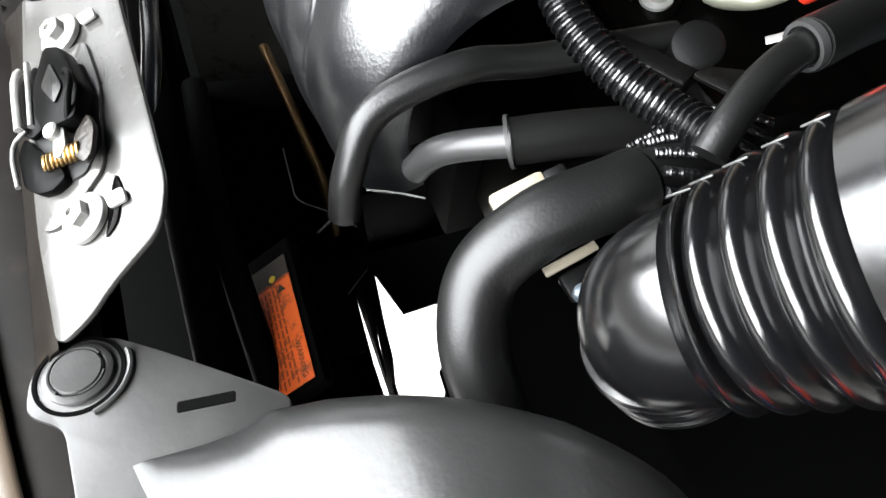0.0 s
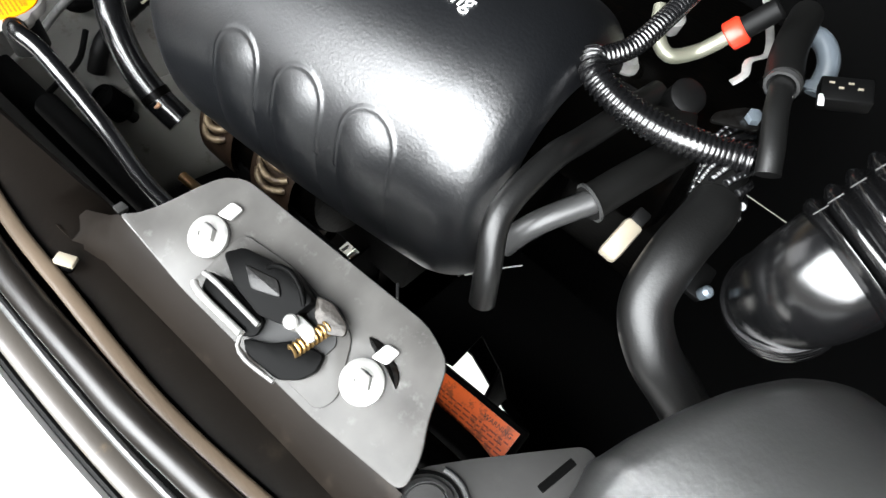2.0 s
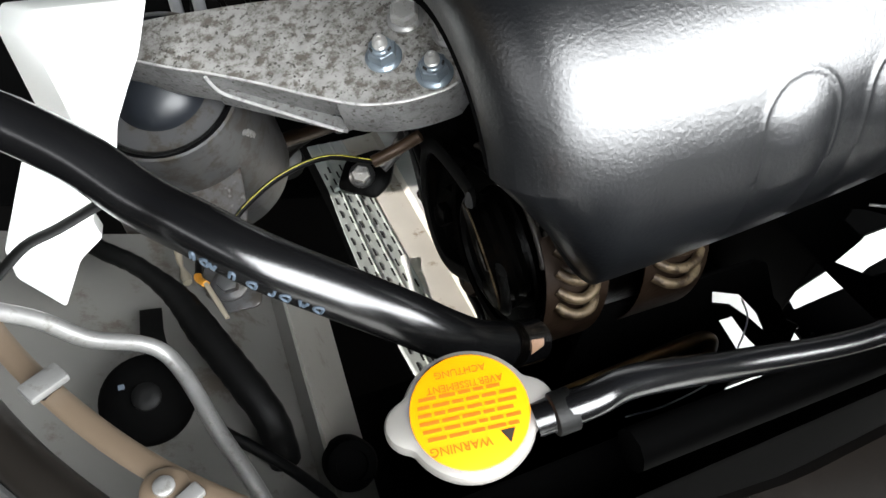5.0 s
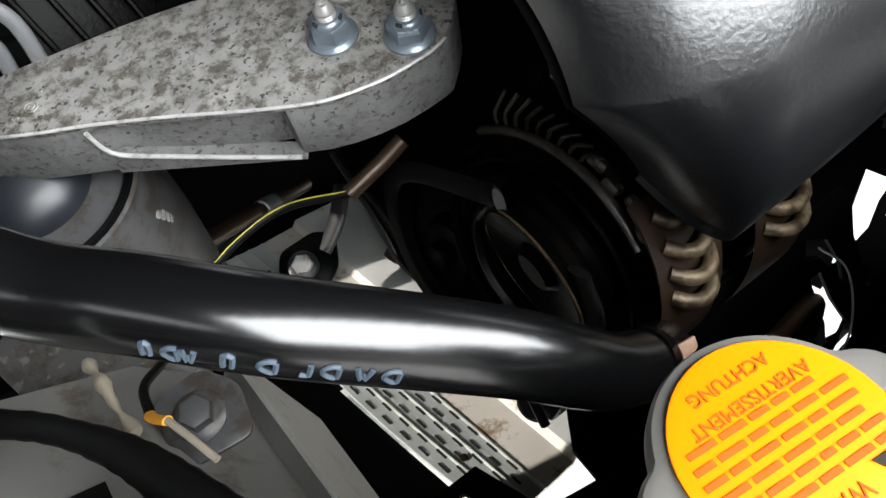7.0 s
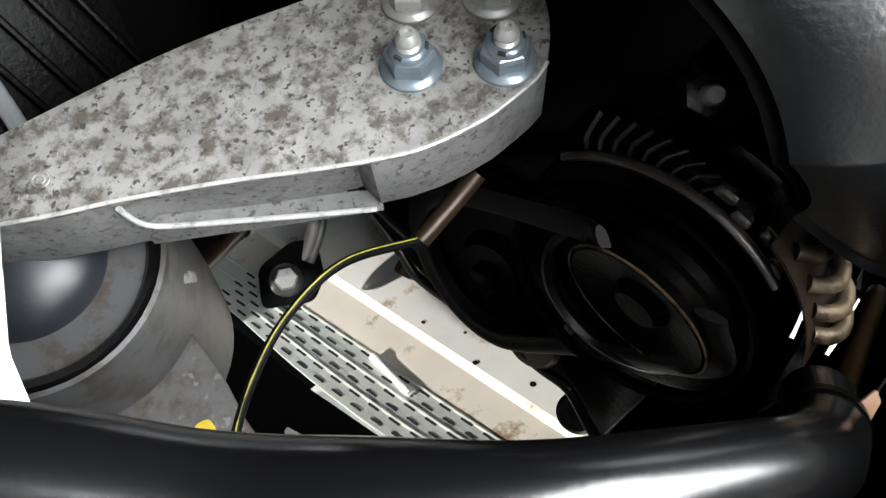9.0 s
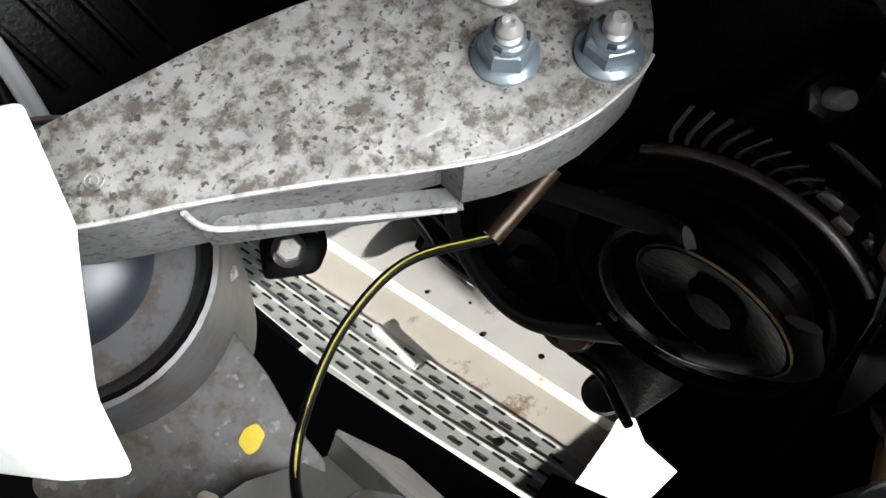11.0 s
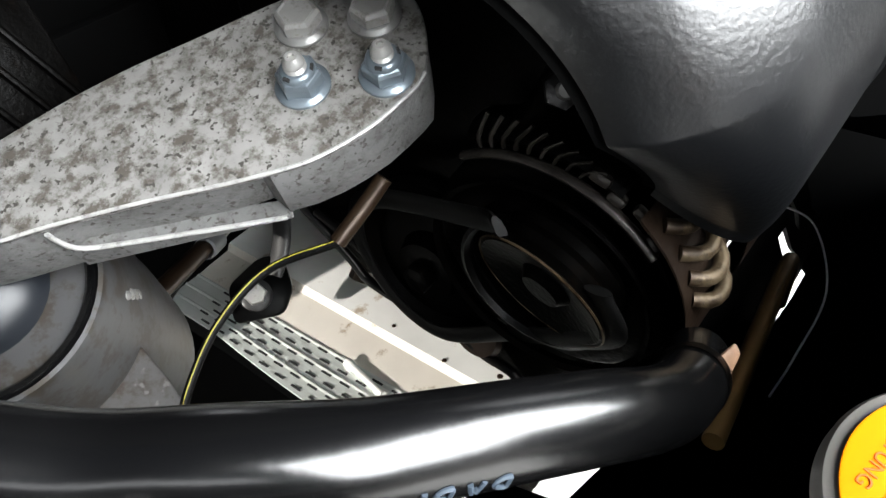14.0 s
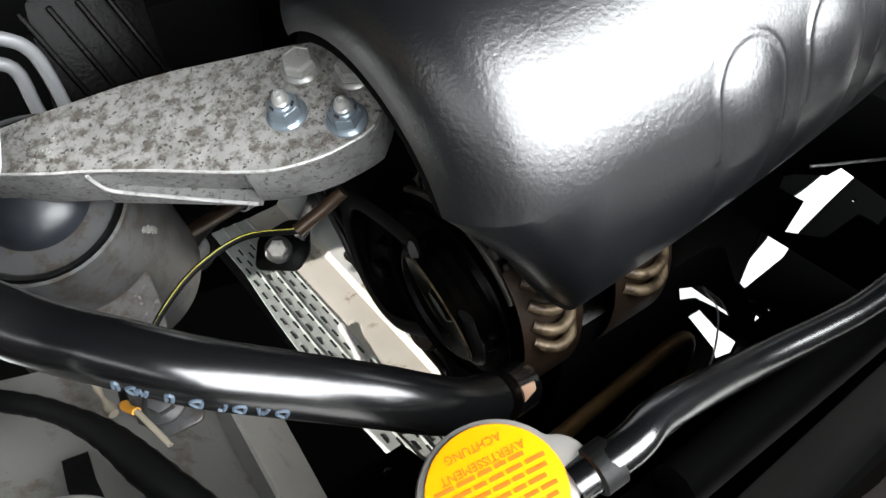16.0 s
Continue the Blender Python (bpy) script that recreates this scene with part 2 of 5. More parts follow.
def sweep(points, radius, segs=14, step=0.004, wave=None, flat=1.0, up=(0, 0, 1), profile=None, bm=None):
    """A tube along the curve. wave(s): radius at a length s; flat: height over width; profile: a closed outline instead of a circle."""
    c = spline(points, step)
    bm = bm or bmesh.new()
    rings, s = [], 0.0
    side = None
    for i, q in enumerate(c):
        d = (c[min(i + 1, len(c) - 1)] - c[max(i - 1, 0)]).normalized()
        if side is None:
            side = d.cross(Vector(up))
            if side.length < 0.1:
                side = d.cross(Vector((0, 1, 0)))
        side = (side - d * side.dot(d)).normalized()
        top = side.cross(d)
        if i:
            s += (q - c[i - 1]).length
        r = wave(s) if wave else radius
        if profile:
            ring = [bm.verts.new(q + side * a + top * b) for a, b in profile]
        else:
            ring = [bm.verts.new(q + (side * math.cos(a) + top * math.sin(a) * flat) * r) for a in (2 * math.pi * k / segs for k in range(segs))]
        rings.append(ring)
    for a, b in zip(rings, rings[1:]):
        for k in range(len(a)):
            bm.faces.new((a[k], a[(k + 1) % len(a)], b[(k + 1) % len(a)], b[k]))
    bm.faces.new(rings[0][::-1])
    bm.faces.new(rings[-1])
    return bm


def lathe(profile, m=Matrix(), segs=28, bm=None, ring=False):
    """Radius and height pairs turned about z, then put at m; ring: closed on itself, with an open middle."""
    bm = bm or bmesh.new()
    rings = []
    if ring:
        profile = list(profile) + [profile[0]]
    for r, h in profile:
        rings.append([bm.verts.new(m @ Vector((r * math.cos(a), r * math.sin(a), h))) for a in (2 * math.pi * k / segs for k in range(segs))])
    for a, b in zip(rings, rings[1:]):
        for k in range(segs):
            bm.faces.new((a[k], a[(k + 1) % segs], b[(k + 1) % segs], b[k]))
    if ring:
        bmesh.ops.remove_doubles(bm, verts=rings[0] + rings[-1], dist=1e-7)
    else:
        bm.faces.new(rings[0][::-1])
        bm.faces.new(rings[-1])
    return bm


def rounded(outline, r=0.006, n=5):
    """An outline with its corners rounded."""
    out = []
    k = len(outline)
    for i in range(k):
        p, a, b = Vector(outline[i]), Vector(outline[i - 1]), Vector(outline[(i + 1) % k])
        c = min(r, (a - p).length * 0.45, (b - p).length * 0.45)
        s, e = p + (a - p).normalized() * c, p + (b - p).normalized() * c
        for j in range(n + 1):
            t = j / n
            out.append((1 - t) ** 2 * s + 2 * t * (1 - t) * p + t * t * e)
    return out


def slab(outline, thick, m=Matrix(), bevel=0.001, bm=None, segments=2):
    """A plate with that outline, top at z = 0 of m, bevelled all round."""
    own = bmesh.new()
    top = [own.verts.new((p[0], p[1], 0)) for p in outline]
    low = [own.verts.new((p[0], p[1], -thick)) for p in outline]
    k = len(outline)
    own.faces.new(top)
    own.faces.new(low[::-1])
    for i in range(k):
        own.faces.new((top[i], low[i], low[(i + 1) % k], top[(i + 1) % k]))
    bmesh.ops.recalc_face_normals(own, faces=own.faces)
    if bevel:
        rim = [e for e in own.edges if abs(e.verts[0].co.z - e.verts[1].co.z) < 1e-6]
        bmesh.ops.bevel(own, geom=rim, offset=bevel, segments=segments, affect='EDGES', profile=0.5)
    bmesh.ops.transform(own, matrix=m, verts=own.verts)
    return join(bm, own)


def join(bm, own):
    if bm is None:
        return own
    me = bpy.data.meshes.new("tmp")
    own.to_mesh(me)
    own.free()
    bm.from_mesh(me)
    bpy.data.meshes.remove(me)
    return bm


def box(sx, sy, sz, m=Matrix(), bevel=0.001, bm=None):
    own = bmesh.new()
    bmesh.ops.create_cube(own, size=1.0)
    bmesh.ops.scale(own, vec=(sx, sy, sz), verts=own.verts)
    if bevel:
        bmesh.ops.bevel(own, geom=list(own.edges), offset=bevel, segments=2, affect='EDGES', profile=0.5)
    bmesh.ops.transform(own, matrix=m, verts=own.verts)
    return join(bm, own)


def hexagon(r, turn=0.0):
    return [(r * math.cos(math.radians(60 * k + turn)), r * math.sin(math.radians(60 * k + turn))) for k in range(6)]


def writing(name, text, size, put, mat, parent, label="", depth=0.0003, wide=1.0):
    """Letters from the built-in font, each point laid by put(x, y, z)."""
    cu = bpy.data.curves.new(name, 'FONT')
    cu.body, cu.size, cu.extrude, cu.resolution_u = text, size, depth, 3
    tmp = bpy.data.objects.new("tmp_text", cu)
    scene.collection.objects.link(tmp)
    bpy.context.view_layer.update()
    me = bpy.data.meshes.new_from_object(tmp.evaluated_get(bpy.context.evaluated_depsgraph_get()))
    bpy.data.objects.remove(tmp)
    bm = bmesh.new()
    bm.from_mesh(me)
    bpy.data.meshes.remove(me)
    bmesh.ops.subdivide_edges(bm, edges=[e for e in bm.edges if e.calc_length() > 0.004], cuts=2)
    for v in bm.verts:
        v.co = Vector(put(v.co.x * wide, v.co.y, v.co.z))
    return part(name, bm, mat, parent, label, smooth=False)


# turned and scaled about the camera so intake side and ducts fit its view
INTAKE = Matrix(((0.9659, -0.04053, -0.02215, 0.02839), (0.04258, 0.96107, 0.0981, -0.08278), (0.0179, -0.09896, 0.96176, 0.05855), (0, 0, 0, 1)))
DUCTS = Matrix(((0.99886, -0.04191, -0.0229, 0.02005), (0.04403, 0.99387, 0.10145, -0.08692), (0.01851, -0.10234, 0.99458, 0.02195), (0, 0, 0, 1)))

# ---- ground and enclosure ----
bm = bmesh.new()
bmesh.ops.create_grid(bm, x_segments=24, y_segments=24, size=300)
ground = tagged(part("ground", bm, FLOORM, smooth=False), "pale sunlit concrete ground round the car", "ground", kind="structure")
# slab added, paler than the ground, so gaps in the bay show bright
pad = tagged(part("pavement", box(4.2, 3.4, 0.03, Matrix.Translation((0.2, 1.70, 0.015)), 0.004), PAD), "paler slab added under the car to brighten the gaps", "pavement", kind="structure")

hood_m = frame_at((0, 0.62, 1.42), (0, -0.83, -0.55), (1, 0, 0))
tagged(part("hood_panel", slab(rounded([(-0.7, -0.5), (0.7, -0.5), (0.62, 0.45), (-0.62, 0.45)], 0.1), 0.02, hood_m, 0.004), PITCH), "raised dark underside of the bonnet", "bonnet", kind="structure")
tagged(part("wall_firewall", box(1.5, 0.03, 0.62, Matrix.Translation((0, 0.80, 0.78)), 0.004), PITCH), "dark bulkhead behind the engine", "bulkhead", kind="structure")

# added wall out of view, keeps low sun off the engine parts
wing = tagged(part("wall_wing", box(0.02, 1.0, 0.20, Matrix.Translation((-0.70, 0.35, 0.76)), 0.004), PITCH), "unseen wing wall added to block the low sun", "wing", kind="structure")
# unseen wall on posts, added to block the low sun from the bay
shade = tagged(part("sun_blocker", box(0.04, 2.88, 1.3, Matrix.Translation((-2.6, 1.65, 2.10)), 0.004), PITCH), "unseen wall added to keep the sun off the engine bay", "wall", kind="structure")
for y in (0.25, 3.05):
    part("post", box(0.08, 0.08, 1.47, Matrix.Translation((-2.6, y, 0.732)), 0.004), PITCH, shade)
# added black wall, hides the bright ground outside the bay
tagged(part("ground_hider_low", box(0.02, 0.57, 0.30, Matrix.Translation((-0.70, 0.135, 0.51)), 0.003), PITCH), "black wall added to hide bright ground past the wing", "wing", kind="structure")
# added black sheet hides bright ground left of the slotted sheet
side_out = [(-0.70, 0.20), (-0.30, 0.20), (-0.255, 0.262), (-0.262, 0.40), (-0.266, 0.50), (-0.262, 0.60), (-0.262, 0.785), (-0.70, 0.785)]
tagged(part("ground_hider_side", slab(side_out, 0.004, Matrix.Translation((0, 0, 0.362)), 0.001), PITCH), "black sheet added to hide the bright ground at the left", "undertray", kind="structure")
# closing sheet; cut-outs follow camera rays so bright ground shows there
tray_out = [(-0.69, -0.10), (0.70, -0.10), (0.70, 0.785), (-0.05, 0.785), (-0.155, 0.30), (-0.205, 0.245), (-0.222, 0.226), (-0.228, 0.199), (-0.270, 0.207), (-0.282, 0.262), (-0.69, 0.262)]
tray_holes = [
    [(-0.130, 0.162), (-0.090, 0.154), (-0.010, 0.149), (0.030, 0.149), (0.045, 0.162), (0.085, 0.168), (0.095, 0.245), (0.0, 0.280), (-0.060, 0.280), (-0.130, 0.240)],
    [(0.105, 0.203), (0.181, 0.207), (0.235, 0.221), (0.304, 0.230), (0.410, 0.242), (0.560, 0.250), (0.560, 0.285), (0.322, 0.264), (0.276, 0.262), (0.228, 0.253), (0.198, 0.237), (0.145, 0.227), (0.111, 0.220)],
]
for cx, cy, r in ((0.217, 0.205, 0.004), (-0.305, 0.247, 0.005), (0.34, 0.215, 0.004), (-0.095, 0.192, 0.006), (0.09, 0.185, 0.0035), (0.10, 0.17, 0.003)):
    tray_holes.append([(cx + r * math.cos(k * 0.785), cy + r * math.sin(k * 0.785)) for k in range(8)])
bm = bmesh.new()
loops = []
for ring in [tray_out] + tray_holes:
    v = [bm.verts.new((x, y, 0.47)) for x, y in ring]
    loops += [bm.edges.new((v[i], v[(i + 1) % len(v)])) for i in range(len(v))]
bmesh.ops.triangle_fill(bm, use_beauty=True, use_dissolve=False, edges=loops)
bmesh.ops.solidify(bm, geom=bm.faces[:], thickness=0.004)
undertray = tagged(part("undertray", bm, PITCH, smooth=False), "black tray under the engine bay with cut-outs fitted to the view", "undertray", kind="structure")

# added masking sheet, its gap shaped to fit the camera's view
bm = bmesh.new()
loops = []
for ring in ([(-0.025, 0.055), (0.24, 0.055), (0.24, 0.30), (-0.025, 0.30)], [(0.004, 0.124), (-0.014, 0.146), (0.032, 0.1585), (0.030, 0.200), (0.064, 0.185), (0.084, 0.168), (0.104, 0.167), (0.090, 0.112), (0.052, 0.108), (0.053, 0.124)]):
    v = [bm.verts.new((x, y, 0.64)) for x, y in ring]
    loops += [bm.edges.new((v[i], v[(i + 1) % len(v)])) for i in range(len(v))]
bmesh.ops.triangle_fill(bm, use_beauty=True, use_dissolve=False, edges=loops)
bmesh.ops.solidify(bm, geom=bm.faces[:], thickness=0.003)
tagged(part("gap_mask", bm, PITCH, smooth=False), "black masking sheet below the hoses, its gap fitted to the view", "air guide", kind="structure")

# added black walls, sized from the camera's rays to hide bright ground
part("rib", box(0.004, 0.128, 0.161, Matrix.Translation((0.060, 0.256, 0.5535)), 0.001), PITCH, undertray, "black upright wall added to hide bright ground")
part("rib", box(0.135, 0.003, 0.071, Matrix.Translation((-0.1325, 0.1365, 0.5075)), 0.001), PITCH, undertray, "black upright wall added to hide bright ground")
part("rib", box(0.003, 0.130, 0.088, Matrix.Translation((-0.142, 0.205, 0.516)), 0.001), PITCH, undertray, "black upright wall added to hide bright ground")

# ---- engine cover ----
cover = thing("engine_cover", "black grained plastic engine cover with three ribs and white lettering", "engine cover")
CY, CZ, CR, CX0, CX1 = 0.231, 0.806, 0.115, -0.330, 0.027
LEAN = Matrix.Translation((-0.132, CY, CZ)) @ Matrix.Rotation(radians(-8.5), 4, 'Y') @ Matrix.Translation((0.132, -CY, -CZ))
ARCH = (-0.188, -0.124, -0.060)


def cover_point(x, a, lift=0.0):
    """A point of the barrel at x and the angle a up from the front."""
    mid, half = (CX0 + CX1) / 2, (CX1 - CX0) / 2
    r = CR + 0.002 - 0.006 * ((x - mid) / half) ** 2 + lift
    return LEAN @ Vector((x, CY - r * math.cos(a), CZ + r * math.sin(a)))


LIP = ((-29, 0.040), (-19, 0.040), (0, 0.042), (20, 0.043), (60, 0.043), (82, 0.040), (130, 0.038))


def lip_depth(a):
    """How far the open end draws in at the angle a."""
    total = 0.0
    for j in range(-6, 7):
        d = max(LIP[0][0], min(LIP[-1][0], math.degrees(a) + 2.5 * j))
        for (p, u), (q, v) in zip(LIP, LIP[1:]):
            if d <= q:
                total += u + (v - u) * (d - p) / (q - p)
                break
    return total / 13


def cover_lift(x, a):
    """Height of the three raised ribs over the barrel."""
    s = (radians(28.5) - a) * CR
    best = 0.0
    for c in ARCH:
        w = 0.0215
        d = abs(x - c) if s > w else math.hypot(x - c, s - w)
        if d < w:
            best = max(best, 0.0042 * (1 - (d / w) ** 2) ** 0.8 * min(1, 0.35 + max(0, s) / 0.05) * max(0.0, min(1.0, (0.105 - s) / 0.05)))
        if s < 0.05:
            best += 0.0009 * math.exp(-((d - w - 0.001) / 0.0018) ** 2)
    return best


def drawn(x, a):
    """How far the open end's lower corner is cut back."""
    return 0.036 * max(0.0, 1 - (x - CX0) / RHX) * max(0.0, min(1.0, (0.25 - a) / 0.7))


bm = bmesh.new()
RHX, NX = 0.050, 420
EASE = [k / 18 * math.pi / 2 for k in range(19)]
sections = [(CX0 + RHX * (1 - math.cos(f)), -(1 - math.sin(f)) if f < 1.55 else 0.0) for f in EASE]
sections += [(CX0 + RHX + (CX1 - CX0 - RHX - 0.045) * k / NX, 0.0) for k in range(1, NX)]
sections += [(CX1 - 0.045 * (1 - math.cos(f)), 0.036 * (1 - math.sin(f)) if f < 1.55 else 0.0) for f in EASE[::-1]]
rings = []
for x, inset in sections:
    ring = []
    for k in range(241):
        a = radians(-29 + 157 * k / 240)
        ring.append(bm.verts.new(cover_point(x + drawn(x, a), a, cover_lift(x, a) * (1 if inset == 0 else 0) - (inset if inset >= 0 else -inset * lip_depth(a)))))
    rings.append(ring)
for a, b in zip(rings, rings[1:]):
    for k in range(len(a) - 1):
        bm.faces.new((a[k], a[k + 1], b[k + 1], b[k]))
part("shell", bm, COVER, cover)
# black skin stands in for the shade inside the hollow shell
lining = bmesh.new()
rows = [[lining.verts.new(cover_point(x + drawn(x, radians(-27 + 8 * k)), radians(-27 + 8 * k), -0.005 - (inset if inset >= 0 else -inset * lip_depth(radians(-27 + 8 * k))))) for k in range(20)] for x, inset in sections[::14]]
for a, b in zip(rows, rows[1:]):
    for k in range(19):
        lining.faces.new((a[k], b[k], b[k + 1], a[k + 1]))
part("lining", lining, PITCH, cover, "black inner skin standing in for the shade in the shell")


def on_cover(x0, s0):
    base = radians(68)
    return lambda x, y, z: cover_point(x0 + x, base + (s0 + y) / CR, 0.0006 + z)


writing("lettering", "variable valve timing", 0.0178, on_cover(-0.180, 0.005), WHITEPRINT, cover, "white printed words variable valve timing", wide=0.95)
for k, (x, w, h) in enumerate(((-0.117, 0.012, 0.022), (-0.098, 0.016, 0.022), (-0.077, 0.012, 0.026), (-0.063, 0.010, 0.028))):
    bm = bmesh.new()
    put = on_cover(x, 0.028)
    q = [bm.verts.new(put(*p, 0)) for p in ((0, 0.004), (0.004, 0), (w - 0.004, 0), (w, 0.004), (w, h), (w - 0.005, h), (w - 0.005, 0.006), (0.005, 0.006), (0.005, h), (0, h))]
    bm.faces.new(q)
    part("emblem", bm, WHITEPRINT, cover, "white printed mark, partly hidden", smooth=False)

# ---- engine mount ----
mount = thing("engine_mount", "mottled cast aluminium engine mount arm bolted down", "engine mount")
MM = frame_at((-0.3703, 0.3261, 0.7734), (-0.3486, -0.2527, 0.9026), (0.7209, -0.6877, 0.0859))
ARM_FRONT = [(-0.135, -0.034), (-0.081, -0.033), (-0.055, -0.031), (-0.020, -0.0300), (0.017, -0.0305), (0.042, -0.0295), (0.054, -0.027), (0.064, -0.0235), (0.075, -0.0185), (0.085, -0.012), (0.092, -0.007), (0.097, -0.001)]
ARM_BACK = [(0.1005, 0.010), (0.1020, 0.022), (0.1010, 0.036), (0.094, 0.047), (0.080, 0.054), (0.060, 0.0545), (0.041, 0.0510), (0.014, 0.0435), (-0.021, 0.0345), (-0.047, 0.0255), (-0.074, 0.0135), (-0.100, 0.002), (-0.135, -0.016)]
ARM = ARM_FRONT + ARM_BACK


def inset(outline, d):
    """An outline drawn in all round by d."""
    k, out = len(outline), []
    for i in range(k):
        t = (Vector(outline[(i + 1) % k]) - Vector(outline[i - 1])).normalized()
        out.append((outline[i][0] - t.y * d, outline[i][1] + t.x * d))
    return out


def on_arm(x, y, h=0.0):
    return MM @ Vector((x, y, h))


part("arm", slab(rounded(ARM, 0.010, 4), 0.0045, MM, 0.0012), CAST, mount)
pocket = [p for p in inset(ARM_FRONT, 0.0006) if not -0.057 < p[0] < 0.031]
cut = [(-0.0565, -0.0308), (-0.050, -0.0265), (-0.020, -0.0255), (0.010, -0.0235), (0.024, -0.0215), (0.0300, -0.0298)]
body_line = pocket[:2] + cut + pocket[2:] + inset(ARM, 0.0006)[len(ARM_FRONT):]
part("body", slab(body_line, 0.0300, MM @ Matrix.Translation((0, 0, -0.0043)), 0.0008), CASTSIDE, mount, "cast side with a pocket, darkened for its shade")
wedge = bmesh.new()
near = [(-0.0570, -0.0215), (-0.045, -0.0240), (-0.027, -0.0270), (0.003, -0.0315), (0.0305, -0.0348), (0.0305, -0.0360), (-0.0570, -0.0352)]
loops = [[wedge.verts.new(on_arm(x, y, h)) for x, h in near] for y in (-0.0318, -0.0230)]
wedge.faces.new(loops[0])
wedge.faces.new(loops[1][::-1])
for i in range(len(near)):
    wedge.faces.new((loops[0][i], loops[1][i], loops[1][(i + 1) % len(near)], loops[0][(i + 1) % len(near)]))
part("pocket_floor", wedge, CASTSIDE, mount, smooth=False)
# bright strips laid along the pocket rib and the arm's edge
part("lower_rib", sweep([on_arm(x, -0.0316, h) for x, h in ((-0.0575, -0.005), (-0.0568, -0.013), (-0.0540, -0.0200), (-0.047, -0.0232), (-0.027, -0.0266), (0.003, -0.0312), (0.028, -0.0345))], 0.0011, 8), PALEEDGE, mount, "bright cast rib along the pocket")
part("edge_rim", sweep([on_arm(x, y - 0.0001, -0.0007) for x, y in ARM_FRONT], 0.0008, 8), PALEEDGE, mount, "bright worn edge")
for x, y, stud in ((0.049, 0.0048, True), (0.0823, 0.0012, True), (0.0525, 0.0345, False), (0.0825, 0.0308, False)):
    m = MM @ Matrix.Translation((x, y, 0)) @ Matrix.Rotation(0.4 + 9 * x, 4, 'Z')
    if stud:
        nut = part("flange_nut", lathe([(0.0112, 0.0002), (0.0113, 0.0014), (0.0100, 0.0028), (0.0085, 0.0034)], m, 36), ZINC, mount, "bright zinc flange nut")
        part("hexagon", lathe([(0.0093, 0.0026), (0.0093, 0.0080), (0.0086, 0.0096), (0.0078, 0.0100)], m, 6), ZINC, nut, smooth=False)
        part("collar", lathe([(0.0072, 0.0099), (0.0070, 0.0112), (0.0060, 0.0124), (0.0050, 0.0126)], m, 24), ZINC, nut)
        for k in range(3):
            part("slot", box(0.0012, 0.0030, 0.0022, m @ Matrix.Rotation(1.05 + 2.09 * k, 4, 'Z') @ Matrix.Translation((0.0062, 0, 0.0117)), 0.0003), HOLE, nut)
        part("stud", lathe([(0.0044, 0.0120), (0.0046, 0.0128), (0.0040, 0.0133), (0.0046, 0.0140), (0.0040, 0.0145), (0.0044, 0.0152), (0.0043, 0.0160), (0.0036, 0.0172), (0.0028, 0.0186), (0.0025, 0.0190), (0.0015, 0.0190), (0.0013, 0.0178)], m, 20), BRIGHT, nut, "threaded stud end")
    else:
        bolt = part("flange_bolt", lathe([(0.0112, 0.0002), (0.0113, 0.0015), (0.0098, 0.0032), (0.0090, 0.0036)], m, 36), DULLZINC, mount, "dull steel flange bolt")
        part("bolt_head", lathe([(0.0094, 0.003), (0.0094, 0.0084), (0.0084, 0.0100), (0.0076, 0.0103), (0.0070, 0.0098), (0.002, 0.0098)], m, 6), PALEBOLT, bolt, smooth=False)

# casting marks: two raised rings and short bars
for r in (0.0030, 0.0014):
    part("casting_mark", lathe([(r - 0.0004, 0), (r - 0.0002, 0.0004), (r + 0.0002, 0.0004), (r + 0.0004, 0)], MM @ Matrix.Translation((-0.0825, -0.0191, 0)), 24, ring=True), CAST, mount)
for x, y, w in ((-0.0800, -0.0105, 0.0014), (-0.0775, -0.0100, 0.0012), (-0.0750, -0.0098, 0.0012), (-0.0900, -0.0245, 0.0016), (-0.0870, -0.0252, 0.0014), (-0.0840, -0.0256, 0.0014), (-0.0810, -0.0258, 0.0016), (-0.0785, -0.0256, 0.0012)):
    part("casting_mark", box(w, 0.0022, 0.0008, MM @ Matrix.Translation((x, y, 0.0002)), 0.0002), CAST, mount)

# ---- radiator cap ----
CAPN = Vector((-0.2, -0.12, 0.97))
CM = frame_at((-0.3926, 0.0572, 0.7855), CAPN, (1, -0.2, 0)) @ Matrix.Scale(0.92, 4)
cap = thing("pressure_cap", "steel radiator cap with a yellow warning sticker", "radiator cap")
top = [(0.0275 * math.cos(a), 0.0275 * math.sin(a)) for a in (2 * math.pi * k / 48 for k in range(48))]
ears = []
for k in range(96):
    a = 2 * math.pi * k / 96
    r = 0.0278
    for e in (0.0, math.pi):
        d = (a - e + math.pi) % (2 * math.pi) - math.pi
        r = max(r, 0.0278 + 0.0075 * max(0, 1 - (d / 0.42) ** 2))
    ears.append((r * math.cos(a), r * math.sin(a)))
part("disc", slab(ears, 0.010, CM @ Matrix.Translation((0, 0, -0.001)), 0.003), CAPSTEEL, cap, "dull steel cap with two ears")
sticker = part("sticker", lathe([(0.0243, -0.0008), (0.0243, 0.0002), (0.0238, 0.0004)], CM, 48), YELLOW, cap, "yellow round warning sticker")


def on_cap(x0, y0):
    return lambda x, y, z: CM @ Vector((-(x0 + x), -(y0 + y), 0.0006 + z))


for text, x, y, size in (("WARNING", -0.006, 0.0125, 0.0052), ("AVERTISSEMENT", -0.0165, -0.0125, 0.0044), ("ACHTUNG", -0.0105, -0.0185, 0.0044)):
    writing("lettering", text, size, on_cap(x, y), PRINT, sticker, depth=0.0001)
